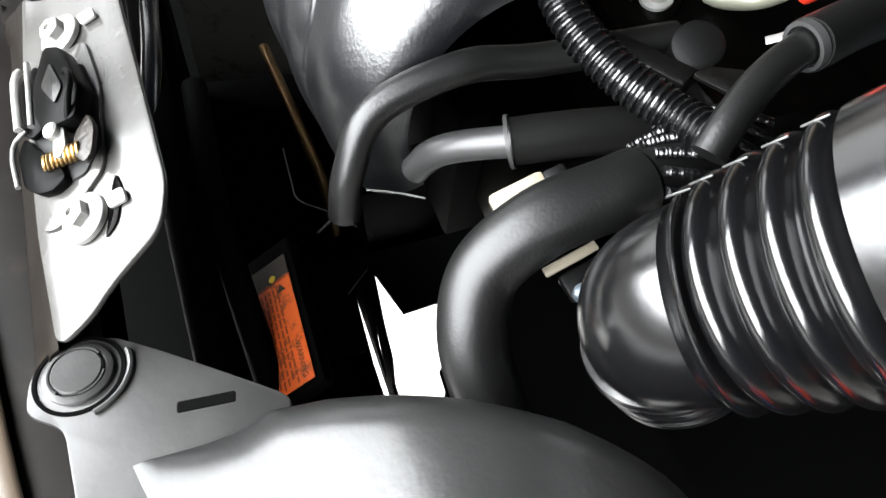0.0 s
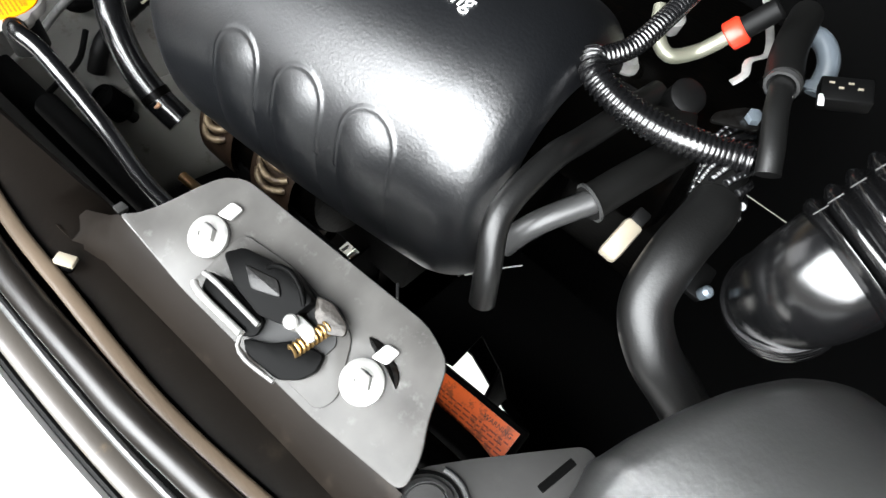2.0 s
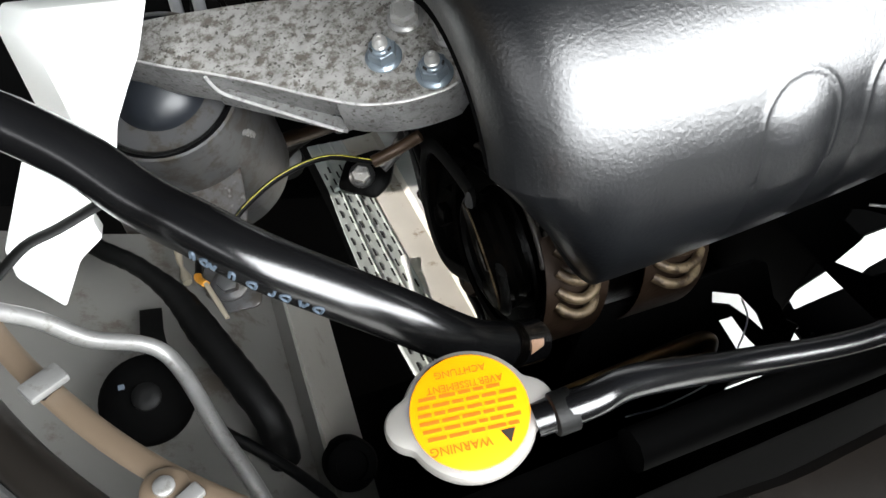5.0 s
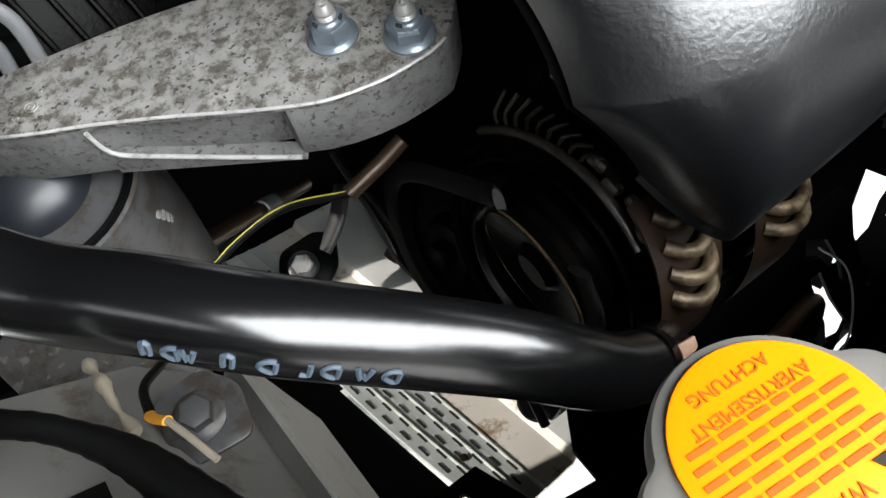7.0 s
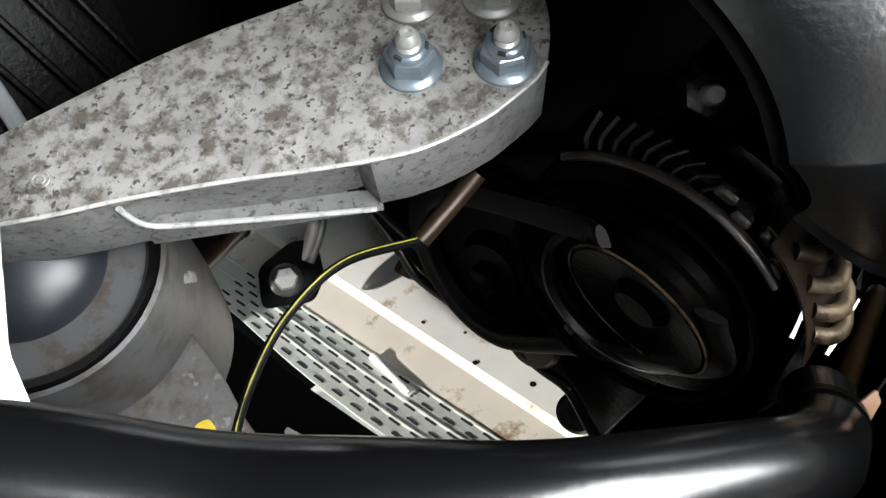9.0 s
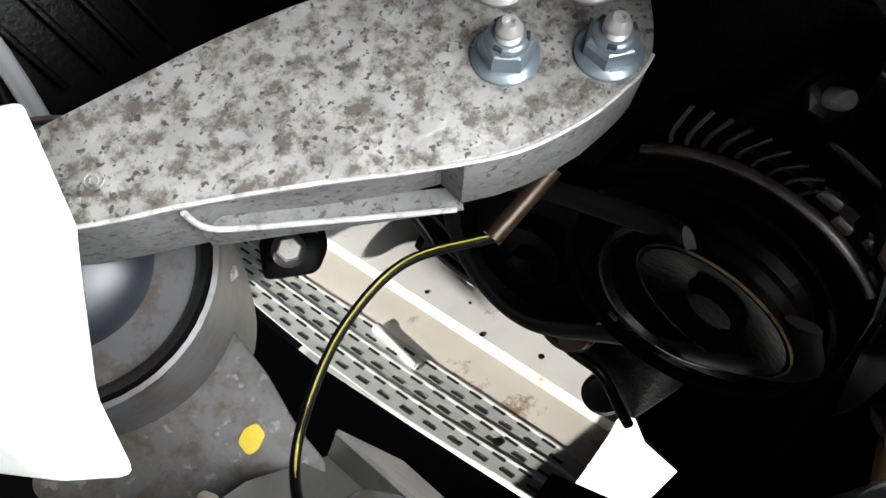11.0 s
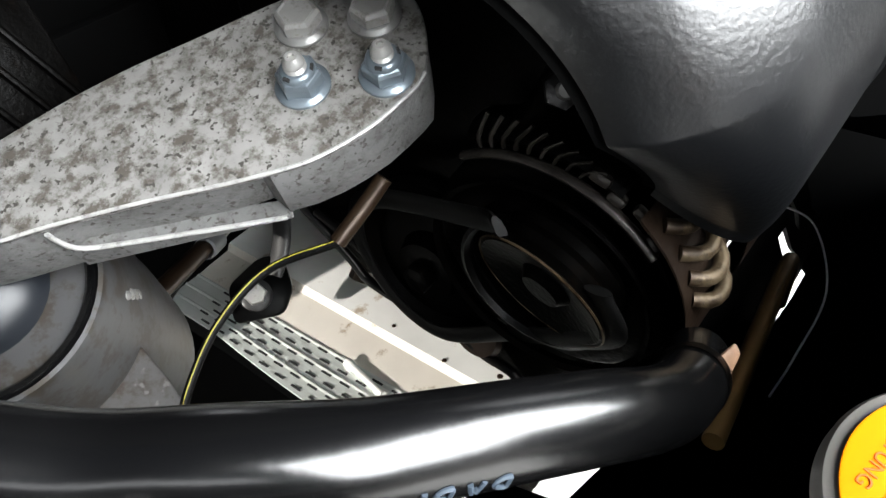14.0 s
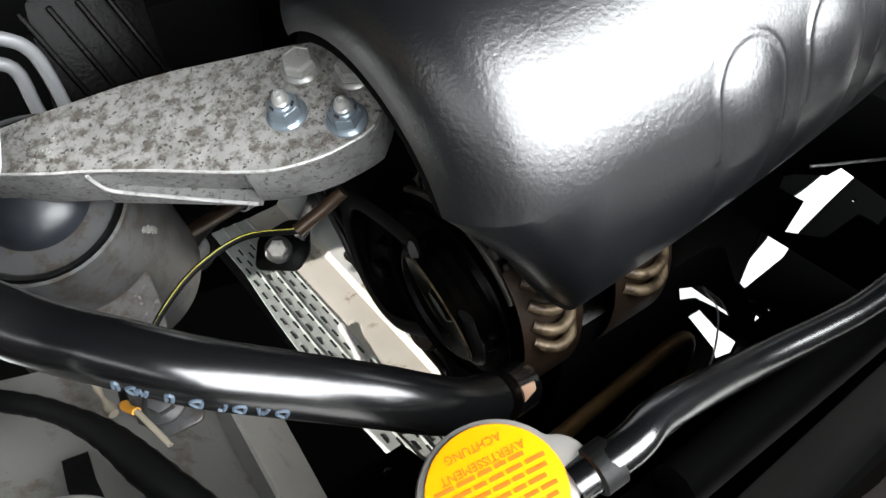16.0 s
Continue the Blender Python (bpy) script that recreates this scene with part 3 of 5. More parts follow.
for k in range(6):
    y = 0.008 - 0.0034 * k
    half = math.sqrt(0.021 ** 2 - y * y)
    bm = None
    x = -half
    while x < half - 0.004:
        w = random.uniform(0.003, 0.008)
        bm = box(min(w, half - x), 0.0014, 0.0002, CM @ Matrix.Translation((x + w / 2, y, 0.0006)), 0, bm)
        x += w + 0.0012
    part("print_line", bm, PRINT, sticker, smooth=False)
part("warning_sign", slab([(0, 0.003), (-0.003, -0.0025), (0.003, -0.0025)], 0.0003, CM @ Matrix.Translation((0.013, -0.0135, 0.0008)) @ Matrix.Rotation(math.pi, 4, 'Z'), 0), BLACKPRINT, sticker, smooth=False)
part("neck", lathe([(0.016, -0.045), (0.016, -0.016), (0.021, -0.014), (0.022, -0.0105)], CM, 28), PLASTIC, cap, "black filler neck")

# ---- hoses on the radiator side ----
def hose(name, label, points, r, mat=RUBBER, segs=18, **kw):
    return tagged(part(name, sweep(points, r, segs, **kw), mat), label, "hose")


over = thing("overflow_hose", "thin glossy black overflow hose from the filler neck", "hose")
part("collar", lathe([(0.0068, -0.005), (0.0084, -0.004), (0.0084, 0.004), (0.0068, 0.005)], frame_at((-0.360, 0.0440, 0.786), (1, -0.1, 0.2)), 20, ring=True), MATTRUBBER, over, "dull rubber collar")
part("tube", sweep([(-0.370, 0.046, 0.783), (-0.350, 0.0425, 0.790), (-0.324, 0.046, 0.785), (-0.261, 0.0462, 0.7645), (-0.198, 0.0376, 0.7607), (-0.150, 0.0335, 0.7650), (-0.103, 0.026, 0.7640), (-0.06, 0.018, 0.758)], 0.0068, 18), RUBBER, over)
upper = thing("radiator_hose", "thick black rubber radiator hose with grey stamped letters", "hose")
HPTS = [(-0.6222, 0.3239, 0.8001), (-0.5535, 0.2803, 0.7998), (-0.5112, 0.2445, 0.7913), (-0.4831, 0.2127, 0.7790), (-0.4638, 0.1886, 0.7775), (-0.4402, 0.1655, 0.7710), (-0.4080, 0.1470, 0.7570), (-0.3830, 0.1350, 0.7440), (-0.3630, 0.1295, 0.7290), (-0.3440, 0.1280, 0.7140), (-0.3200, 0.1300, 0.6990), (-0.2980, 0.1360, 0.6850)]
part("tube", sweep(HPTS, 0.0132, 28), RUBBER, upper)

clampm = frame_at((-0.322, 0.1298, 0.7003), (0.82, 0.10, -0.56), (0, 0, 1))
part("clamp", lathe([(0.0125, -0.004), (0.0138, -0.004), (0.0138, 0.004), (0.0125, 0.004)], clampm, 28, ring=True), DARKALU, upper, "dark hose clamp")
part("clamp_tab", slab(rounded([(-0.004, -0.004), (0.007, -0.002), (0.009, 0.002), (-0.003, 0.005)], 0.001), 0.0015, frame_at((-0.311, 0.1215, 0.7030), (-0.5, -0.6, 0.62), (0.9, 0.1, 0.2)), 0.0004), TAN, upper, "tan corroded clamp tab")

hp = [q for q in spline(HPTS, 0.0005) if -0.4600 < q.x < -0.4155]
for k, (f, w, kind) in enumerate(((0.015, 0.0024, 0), (0.115, 0.0030, 1), (0.185, 0.0028, 2), (0.345, 0.0030, 0), (0.480, 0.0034, 1), (0.625, 0.0026, 3), (0.725, 0.0034, 1), (0.860, 0.0036, 2), (0.985, 0.0034, 1))):
    i = min(len(hp) - 2, 1 + int(f * (len(hp) - 3)))
    q, d = hp[i], (hp[i + 1] - hp[i - 1]).normalized()
    side = d.cross(Vector((0, 0, 1))).normalized()
    side *= 1 if side.y < 0 else -1
    up = side.cross(d)
    up *= 1 if up.z > 0 else -1
    nrm = (side * math.cos(0.10) - up * math.sin(0.10)).normalized()
    put = frame_at(q + nrm * 0.01305, nrm, d)
    h = 0.0019
    line = {0: [(-w, -h), (-w, h), (w * 0.3, h), (w * 0.3, -h)], 1: [(w, h), (0, h), (-w, h * 0.4), (-w, -h * 0.4), (0, -h), (w, -h), (w, h * 0.8)], 2: [(-w, h), (-w * 0.2, -h), (0, 0), (w * 0.4, -h), (w, h)], 3: [(-w, -h), (w * 0.6, -h), (w * 0.6, h)]}[kind]
    part("stamp", sweep([put @ Vector((x * 0.55, y, 0.0)) for x, y in line], 0.00085, 6), GREYPRINT, upper, smooth=False)

# ---- front crossmember, seals and bumper ----
def zf(x):
    return 0.815 - 0.13 * max(0.0, -x - 0.12)


def ribbon(name, rows, thick, mat, parent=None, label=""):
    """A sheet lofted through rows of points, with thickness downwards."""
    bm = bmesh.new()
    top = [[bm.verts.new(p) for p in r] for r in rows]
    low = [[bm.verts.new(Vector(p) - Vector((0, 0, thick))) for p in r] for r in rows]
    n, k = len(rows), len(rows[0])
    for i in range(n - 1):
        for j in range(k - 1):
            bm.faces.new((top[i][j], top[i][j + 1], top[i + 1][j + 1], top[i + 1][j]))
            bm.faces.new((low[i][j], low[i + 1][j], low[i + 1][j + 1], low[i][j + 1]))
    for i in range(n - 1):
        bm.faces.new((top[i][0], top[i + 1][0], low[i + 1][0], low[i][0]))
        bm.faces.new((top[i][-1], low[i][-1], low[i + 1][-1], top[i + 1][-1]))
    for j in range(k - 1):
        bm.faces.new((top[0][j], low[0][j], low[0][j + 1], top[0][j + 1]))
        bm.faces.new((top[-1][j], top[-1][j + 1], low[-1][j + 1], low[-1][j]))
    return part(name, bm, mat, parent, label)


crossmember = thing("radiator_support", "dusty black painted upper radiator support panel", "panel")
INNER = [(0.30, -0.005), (0.22, -0.035), (0.15, -0.052), (0.0, -0.068), (-0.114, -0.064), (-0.19, -0.057), (-0.292, -0.038), (-0.365, -0.020), (-0.404, 0.000), (-0.451, 0.033), (-0.502, 0.085), (-0.540, 0.147), (-0.565, 0.21)]
front = spline([(x, y, 0) for x, y in INNER[:8]], 0.01)
rows = []
for p in front:
    z = zf(p.x)
    ry = -0.010 if p.x > -0.30 else -0.010 + (p.x + 0.30) * -0.12
    rows.append([(p.x, max(p.y + 0.012, ry), z - 0.055), (p.x, max(p.y + 0.012, ry), z + 0.001), (p.x, max(p.y + 0.010, ry - 0.004), z + 0.004), (p.x, p.y * 0.5 + ry * 0.5, z + 0.002), (p.x, p.y, z - 0.004), (p.x, p.y - 0.012, z - 0.012)])
bm = bmesh.new()
grid = [[bm.verts.new(q) for q in r] for r in rows]
for a, b in zip(grid, grid[1:]):
    for j in range(5):
        bm.faces.new((a[j], a[j + 1], b[j + 1], b[j]))
bmesh.ops.solidify(bm, geom=bm.faces[:], thickness=0.002)
part("panel", bm, DUSTY, crossmember)
part("pad", box(0.038, 0.009, 0.004, Matrix.Translation((-0.085, 0.004, 0.812)), 0.001), FLANGE, crossmember, "small grey rubber pad")
part("locating_clip", box(0.007, 0.007, 0.004, Matrix.Translation((-0.143, -0.008, 0.814)), 0.001), FLANGE, crossmember, "small grey clip")


def along(pts, dz=0.0):
    return [(x, y, zf(x) + dz) for x, y in pts]


strip = thing("inner_trim_strip", "dusty brown-black trim strip inside the bonnet seal", "trim")
part("strip", sweep(along(INNER, 0.001), 0.0048, 12, flat=0.4), TANSTRIP, strip)
SEAL = [(0.30, -0.022), (0.22, -0.052), (0.15, -0.068), (0.0, -0.081), (-0.068, -0.082), (-0.16, -0.078), (-0.251, -0.065), (-0.317, -0.052), (-0.384, -0.031), (-0.452, 0.006), (-0.501, 0.046), (-0.541, 0.101), (-0.572, 0.165)]
seal = thing("bonnet_seal", "round black rubber seal along the bonnet edge", "seal")
part("bulb", sweep(along(SEAL, 0.0), 0.0088, 18), SEALRUBBER, seal)
part("carrier", sweep(along(SEAL, -0.010), 0.0050, 8, flat=0.8), PLASTIC, seal, "black carrier strip")
OUT = [(0.30, -0.045), (0.22, -0.073), (0.15, -0.088), (0.009, -0.100), (-0.113, -0.099), (-0.2, -0.091), (-0.287, -0.074), (-0.329, -0.063), (-0.387, -0.047), (-0.452, -0.012), (-0.487, 0.013), (-0.523, 0.050), (-0.560, 0.105)]
lip = thing("grille_edge_strip", "dusty black plastic edge strip beside the white bumper", "trim")
part("band", sweep(along(OUT, -0.004), 0.008, 12, flat=0.45), FOAM, lip)
part("bead", sweep(along([(x, y + 0.006) for x, y in OUT], 0.0), 0.0022, 8), GREYPLASTIC, lip, "glossy bead")
bumper = thing("bumper", "white painted front bumper", "bumper")
bp = spline([(x * 1.012, y - 0.0105, 0) for x, y in OUT], 0.01)
rows = [[(p.x, p.y, zf(p.x) - 0.010), (p.x, p.y - 0.004, zf(p.x) - 0.006), (p.x - 0.0, p.y - 0.02, zf(p.x) - 0.008), (p.x, p.y - 0.06, zf(p.x) - 0.03), (p.x, p.y - 0.11, zf(p.x) - 0.10)] for p in bp]
ribbon("skin", rows, 0.004, WHITEPAINT, bumper)
part("lip", sweep([(p.x, p.y + 0.001, zf(p.x) - 0.0085) for p in bp[::6]], 0.0022, 8), PLASTIC, bumper, "black edge lip")

# clips along the trim
for x, y, s in ((-0.125, -0.054, 0.012), (-0.4934, 0.0672, 0.010), (-0.534, 0.1351, 0.016), (-0.5243, 0.0391, 0.012)):
    clip = thing("trim_clip", "small pale plastic clip on the trim strip", "clip", "trim clips")
    m = Matrix.Translation((x, y, zf(x) + 0.006)) @ Matrix.Rotation(0.5, 4, 'Z')
    part("tab", box(s, s * 0.6, 0.004, m, 0.001), CREAM if x > -0.3 else DULLZINC, clip)
    part("foot", box(s * 0.5, s * 0.5, 0.008, m @ Matrix.Translation((0, 0, -0.004)), 0.001), PLASTIC, clip)

push = thing("push_clip", "round tan push clip on the trim strip", "clip")
pcm = Matrix.Translation((-0.5005, 0.0744, zf(-0.5005) + 0.002))
part("disc", lathe([(0.0085, 0.0), (0.0085, 0.0026), (0.0070, 0.0040), (0.002, 0.0044)], pcm, 28), TANSTRIP, push)
part("pin", lathe([(0.0038, 0.004), (0.0038, 0.0056), (0.0028, 0.0064), (0.001, 0.0064)], pcm, 20), DULLZINC, push, "pale pin head")

# ---- latch bracket and bonnet latch ----
BN = Vector((0, -0.53, 0.85))
FLAT = frame_at((0, 0, 0.8535), BN, (1, 0, 0))
BM = Matrix.Translation((-0.0055, 0, 0.004)) @ FLAT


def bk(x, y):
    """Bracket-plane coordinates of a place by its x and y."""
    v = FLAT.inverted() @ Vector((x, y, 0.8535 + 0.62 * y))
    return v.x, v.y


bracket = thing("latch_bracket", "dusty grey pressed steel bracket carrying the bonnet latch", "bracket")
shape = [(-0.113, -0.022), (-0.103, -0.015), (-0.094, -0.003), (-0.086, 0.012), (-0.078, 0.024), (-0.066, 0.031), (0.066, 0.036), (0.086, 0.030), (0.097, 0.006), (0.106, -0.006), (0.110, -0.022), (0.05, -0.026), (-0.05, -0.026)]
part("plate", slab(rounded([bk(*p) for p in shape], 0.008, 5), 0.003, BM, 0.001), BRACKET, bracket)
skirt = [[(x, y, z), (x, y - 0.005, z - 0.002), (x, -0.035, z - 0.008), (x * 1.02, -0.042, 0.813)] for x, y, z in ((-0.154, -0.0240, 0.8150), (-0.148, -0.0235, 0.8190), (-0.138, -0.0225, 0.8255), (-0.127, -0.0222, 0.8340))]
for k in range(13):
    x = -0.112 + 0.222 * k / 12
    skirt.append([BM @ Vector((*bk(x, -0.022), -0.001)), BM @ Vector((*bk(x, -0.027), -0.002)), (x, -0.033, 0.824), (x * 1.02, -0.040, 0.814)])
ribbon("skirt", skirt, 0.002, DUSTY, bracket)
latch = thing("bonnet_latch", "greasy steel bonnet latch bolted to the bracket", "latch")
base = [(-0.048, -0.022), (0.052, -0.022), (0.056, -0.012), (0.04, 0.012), (-0.01, 0.016), (-0.044, 0.012)]
part("base_plate", slab(rounded([bk(*p) for p in base], 0.006), 0.003, BM @ Matrix.Translation((0, 0, 0.0022)), 0.0008), BRACKET, latch, "dark steel base plate")
def latch_plate(name, pts, h, thick, mat, label="", r=0.003):
    return part(name, slab(rounded([bk(*p) for p in pts], r), thick, BM @ Matrix.Translation((0, 0, h)), 0.0008), mat, latch, label)


def latch_rod(name, pts, r, mat, label="", flat=1.0):
    return part(name, sweep([BM @ Vector((*bk(x, y), h)) for x, y, h in pts], r, 10, flat=flat), mat, latch, label)


# dark plate laid on for the shade in the slot
latch_plate("striker_slot", ((-0.030, -0.018), (0.004, -0.020), (0.034, -0.018), (0.038, 0.004), (0.028, 0.012), (0.0, 0.014), (-0.028, 0.010)), 0.0035, 0.001, HOLE, "dark plate drawn for the shade in the striker slot")
latch_plate("claw", ((-0.038, 0.001), (-0.031, 0.009), (0.000, 0.016), (0.0175, 0.012), (0.013, -0.004), (0.000, -0.008), (-0.020, -0.006)), 0.0150, 0.009, GREASE, "black greasy claw block")
latch_plate("claw_face", ((-0.024, 0.004), (-0.004, 0.009), (0.004, 0.004), (-0.012, -0.002)), 0.0162, 0.0014, DARKRIM, "worn claw face")
latch_plate("slot_frame", ((-0.041, -0.010), (-0.036, -0.021), (-0.003, -0.021), (0.004, -0.016), (0.002, -0.0085), (-0.030, -0.0075)), 0.0085, 0.003, GREASE, "black slotted frame")
latch_rod("front_bar", ((-0.042, -0.0175, 0.010), (-0.034, -0.0190, 0.012), (-0.002, -0.0190, 0.012)), 0.0021, BRIGHT, "bright steel front bar", 0.8)
latch_rod("inner_bar", ((-0.040, -0.0115, 0.012), (-0.030, -0.0105, 0.013), (0.003, -0.0112, 0.013)), 0.0016, DULLZINC, "dull steel inner bar")
# black plate laid on for the dark opening of the jaw
latch_plate("jaw", ((-0.0015, -0.0206), (0.0057, -0.0249), (0.0272, -0.0233), (0.0361, -0.0168), (0.0399, -0.0094), (0.0374, -0.002), (0.0202, -0.0066), (0.0121, -0.014)), 0.0075, 0.005, GREASE, "black plate drawn for the dark jaw opening")
latch_rod("jaw_rim", ((-0.003, -0.0180, 0.009), (-0.0005, -0.0240, 0.009), (0.008, -0.0262, 0.009), (0.0272, -0.0245, 0.009)), 0.0013, DULLZINC, "worn rim of the jaw")
latch_plate("lever", ((0.0146, 0.0146), (0.0244, 0.0168), (0.0378, 0.0138), (0.0405, 0.0095), (0.0318, 0.0048), (0.0214, 0.0068)), 0.0105, 0.003, FINMETAL, "dark worn release lever")
latch_plate("catch", ((0.008, 0.001), (0.016, 0.004), (0.027, 0.004), (0.031, 0.000), (0.028, -0.003), (0.018, -0.002)), 0.0125, 0.003, DULLZINC, "steel catch lever")
latch_rod("loop", ((-0.0145, 0.0068, 0.012), (-0.0110, 0.0120, 0.016), (-0.001, 0.0150, 0.018), (0.009, 0.0128, 0.018), (0.0150, 0.0080, 0.014)), 0.0015, GREASE, "thin black wire loop")
coil = []
for k in range(64):
    a = k * 0.9
    coil.append(BM @ Vector((*bk(0.024 + 0.0001 * k, -0.015 + 0.0003 * k), 0.0)) + Vector((0.0034 * math.cos(a), 0, 0.010 + 0.0034 * math.sin(a))))
part("spring", sweep(coil, 0.0009, 6, step=0.003), GOLD, latch, "golden return spring")
part("pivot", lathe([(0.004, 0), (0.004, 0.011), (0.003, 0.012)], BM @ Matrix.Translation((*bk(0.0154, -0.0006), 0.004)), 18), BRIGHT, latch)
# dark plate laid on for the shade of a recess
latch_plate("recess", ((0.046, 0.016), (0.056, 0.018), (0.072, 0.013), (0.076, 0.006), (0.066, 0.012), (0.052, 0.013)), 0.0012, 0.001, DARKALU, "dark plate drawn for the shade of a pressed recess", 0.004)
for x in (-0.058, 0.060):
    m = BM @ Matrix.Translation((*bk(x, 0.0), 0.0))
    bolt = part("bolt", lathe([(0.0118, 0.001), (0.0118, 0.0036), (0.0095, 0.0052)], m, 28), BRIGHT, latch, "pale washer-headed bolt")
    part("bolt_head", lathe([(0.0064, 0.005), (0.0064, 0.0095), (0.005, 0.0105), (0.0022, 0.0105), (0.002, 0.009)], m, 6), BRIGHT, bolt)
    part("tab", slab(rounded([bk(x + a, b) for a, b in ((-0.005, 0.010), (0.004, 0.012), (0.005, 0.020), (-0.003, 0.019))], 0.002), 0.002, BM @ Matrix.Translation((0, 0, 0.003)), 0.0005), BRIGHT, latch)

# ---- intake duct with its clip ----
duct = thing("air_intake_duct", "smooth grey-black plastic air intake duct", "duct")
CREST = [(-0.016, 0.770), (-0.0145, 0.825), (-0.012, 0.837), (0.0, 0.845), (0.016, 0.8515), (0.032, 0.8585), (0.048, 0.868), (0.064, 0.8785), (0.080, 0.888), (0.096, 0.8955), (0.112, 0.8995), (0.130, 0.9000), (0.150, 0.8965), (0.168, 0.8890), (0.184, 0.876), (0.198, 0.856), (0.206, 0.828), (0.208, 0.780)]
MOUTH = [(0.040, 0.163), (0.055, 0.160), (0.075, 0.167), (0.095, 0.176), (0.120, 0.188), (0.150, 0.205), (0.180, 0.228), (0.197, 0.250)]


def mouth(y):
    """Where the barrel's rounded mouth begins at that depth."""
    y = max(MOUTH[0][0], min(MOUTH[-1][0], y))
    for (a, u), (b, v) in zip(MOUTH, MOUTH[1:]):
        if y <= b:
            return u + (v - u) * (y - a) / (b - a)


outline = spline([(0, y, z) for y, z in CREST], 0.003)
bm = bmesh.new()
rings = []
for k in range(26):
    f = min(1.0, k / 10) * math.pi / 2
    run = 0.022 * (1 - math.cos(f)) + max(0.0, k - 10) * 0.012
    sink = 0.030 * (1 - math.sin(f))
    rings.append([bm.verts.new(DUCTS.inverted() @ Vector((mouth(q.y) + run + 0.04 * max(0.0, 0.84 - q.z), q.y, q.z - sink * min(1.0, max(0.0, (q.y - 0.005) / 0.055)) + 0.10 * run * max(0.0, math.sin((q.y + 0.016) / 0.218 * math.pi))))) for q in outline])
for a, b in zip(rings, rings[1:]):
    for k in range(len(a) - 1):
        bm.faces.new((a[k], a[k + 1], b[k + 1], b[k]))
bmesh.ops.solidify(bm, geom=bm.faces[:], thickness=0.0025)
part("body", bm, GREYPLASTIC, duct)
cm = frame_at((0.114, -0.017, 0.8165), (-0.12, -0.15, 0.98))
part("flange", slab(rounded([(-0.015, 0.014), (-0.019, -0.004), (-0.008, -0.019), (0.010, -0.022), (0.022, -0.008), (0.064, -0.006), (0.085, 0.060), (0.043, 0.078), (0.024, 0.058), (0.0, 0.032)], 0.006), 0.003, cm, 0.001), FLANGE, duct)
clip = part("clip", lathe([(0.0140, 0.0003), (0.0140, 0.0020), (0.0122, 0.0032), (0.0116, 0.0032), (0.0114, 0.0020), (0.0106, 0.0020), (0.0104, 0.0034), (0.0098, 0.0040), (0.002, 0.0042)], cm, 36), FLANGE, duct, "round grey push clip")
for k in range(3):
    part("clip_slot", sweep([cm @ Vector((0.0111 * math.cos(a), 0.0111 * math.sin(a), 0.0034)) for a in (2.1 * k + 0.25 * j for j in range(6))], 0.0006, 6), HOLE, clip)
# black ring laid on for the shade of a groove
part("groove", lathe([(0.0168, -0.002), (0.0185, -0.002), (0.0185, 0.0006), (0.0168, 0.0006)], cm, 40, ring=True), PITCH, duct, "black ring drawn for the shade of a groove")
part("rim", sweep([cm @ Vector((0.0205 * math.cos(a), 0.0205 * math.sin(a), 0.001)) for a in (0.2 + 0.2 * k for k in range(9))], 0.0013, 8), GREYPLASTIC, duct)
# black plate laid on for the dark inside of a slot
part("slot", slab(rounded([(-0.011, -0.0021), (0.011, -0.0021), (0.011, 0.0021), (-0.011, 0.0021)], 0.0007), 0.001, DUCTS.inverted() @ frame_at((0.1527, 0.0322, 0.8606), (-0.12, -0.15, 0.98), (0.17, 0.98, 0.13)), 0), PITCH, duct, "black plate drawn for a moulded slot's dark inside")

# ---- corrugated intake hose ----
bell = thing("intake_bellows", "large black corrugated rubber air intake hose", "hose")
A, B = Vector((0.196, 0.188, 0.897)), Vector((0.219, 0.213, 0.951))
ax = (B - A).normalized()
RC, RN = Vector((0.1920, 0.205, 0.867)), Vector((-0.33, -0.50, 0.80)).normalized()
BP = [RC - RN * 0.022, RC - RN * 0.011, RC, A + ax * 0.004, A + ax * 0.03, B, B + ax * 0.03, B + ax * 0.08]
FIRST, PITCH_B = 0.0735, 0.0128


def bellow(s):
    u = (s - FIRST) / PITCH_B
    grow = 0.0325 + max(0.0, s - 0.027) * 0.085 - 0.008 * max(0.0, 1 - s / 0.006) ** 2
    if 0 < u < 5:
        return grow + 0.0068 * (abs(math.sin(math.pi * u)) ** 0.75) - 0.003
    return grow + (0.003 if u >= 5 else 0)


part("bellows", sweep(BP, 0.04, 48, 0.0010, bellow), RUBBER, bell)
path = spline(BP, 0.0010)
for k in range(5):
    s, i = FIRST + PITCH_B * (k + 0.5), 0
    run = 0.0
    while run < s:
        run += (path[i + 1] - path[i]).length
        i += 1
    d = (path[i + 1] - path[i - 1]).normalized()
    out = Vector((-0.62, -0.25, 0.50))
    out = (out - d * out.dot(d)).normalized()
    part("seam", box(0.0085, 0.0006, 0.0007, frame_at(path[i] + out * (bellow(s) - 0.0001), out, d), 0.0001), GREYPLASTIC, bell, "thin moulding seam")
for h, r in ((0.0, 0.0362), (-0.0045, 0.0362), (-0.013, 0.0345), (-0.020, 0.0335)):
    part("ring", lathe([(r - 0.003, h), (r - 0.0006, h + 0.0002), (r, h + 0.0010), (r - 0.0006, h + 0.0020), (r - 0.003, h + 0.0024)], frame_at(RC, RN), 48, ring=True), RUBBER, bell)

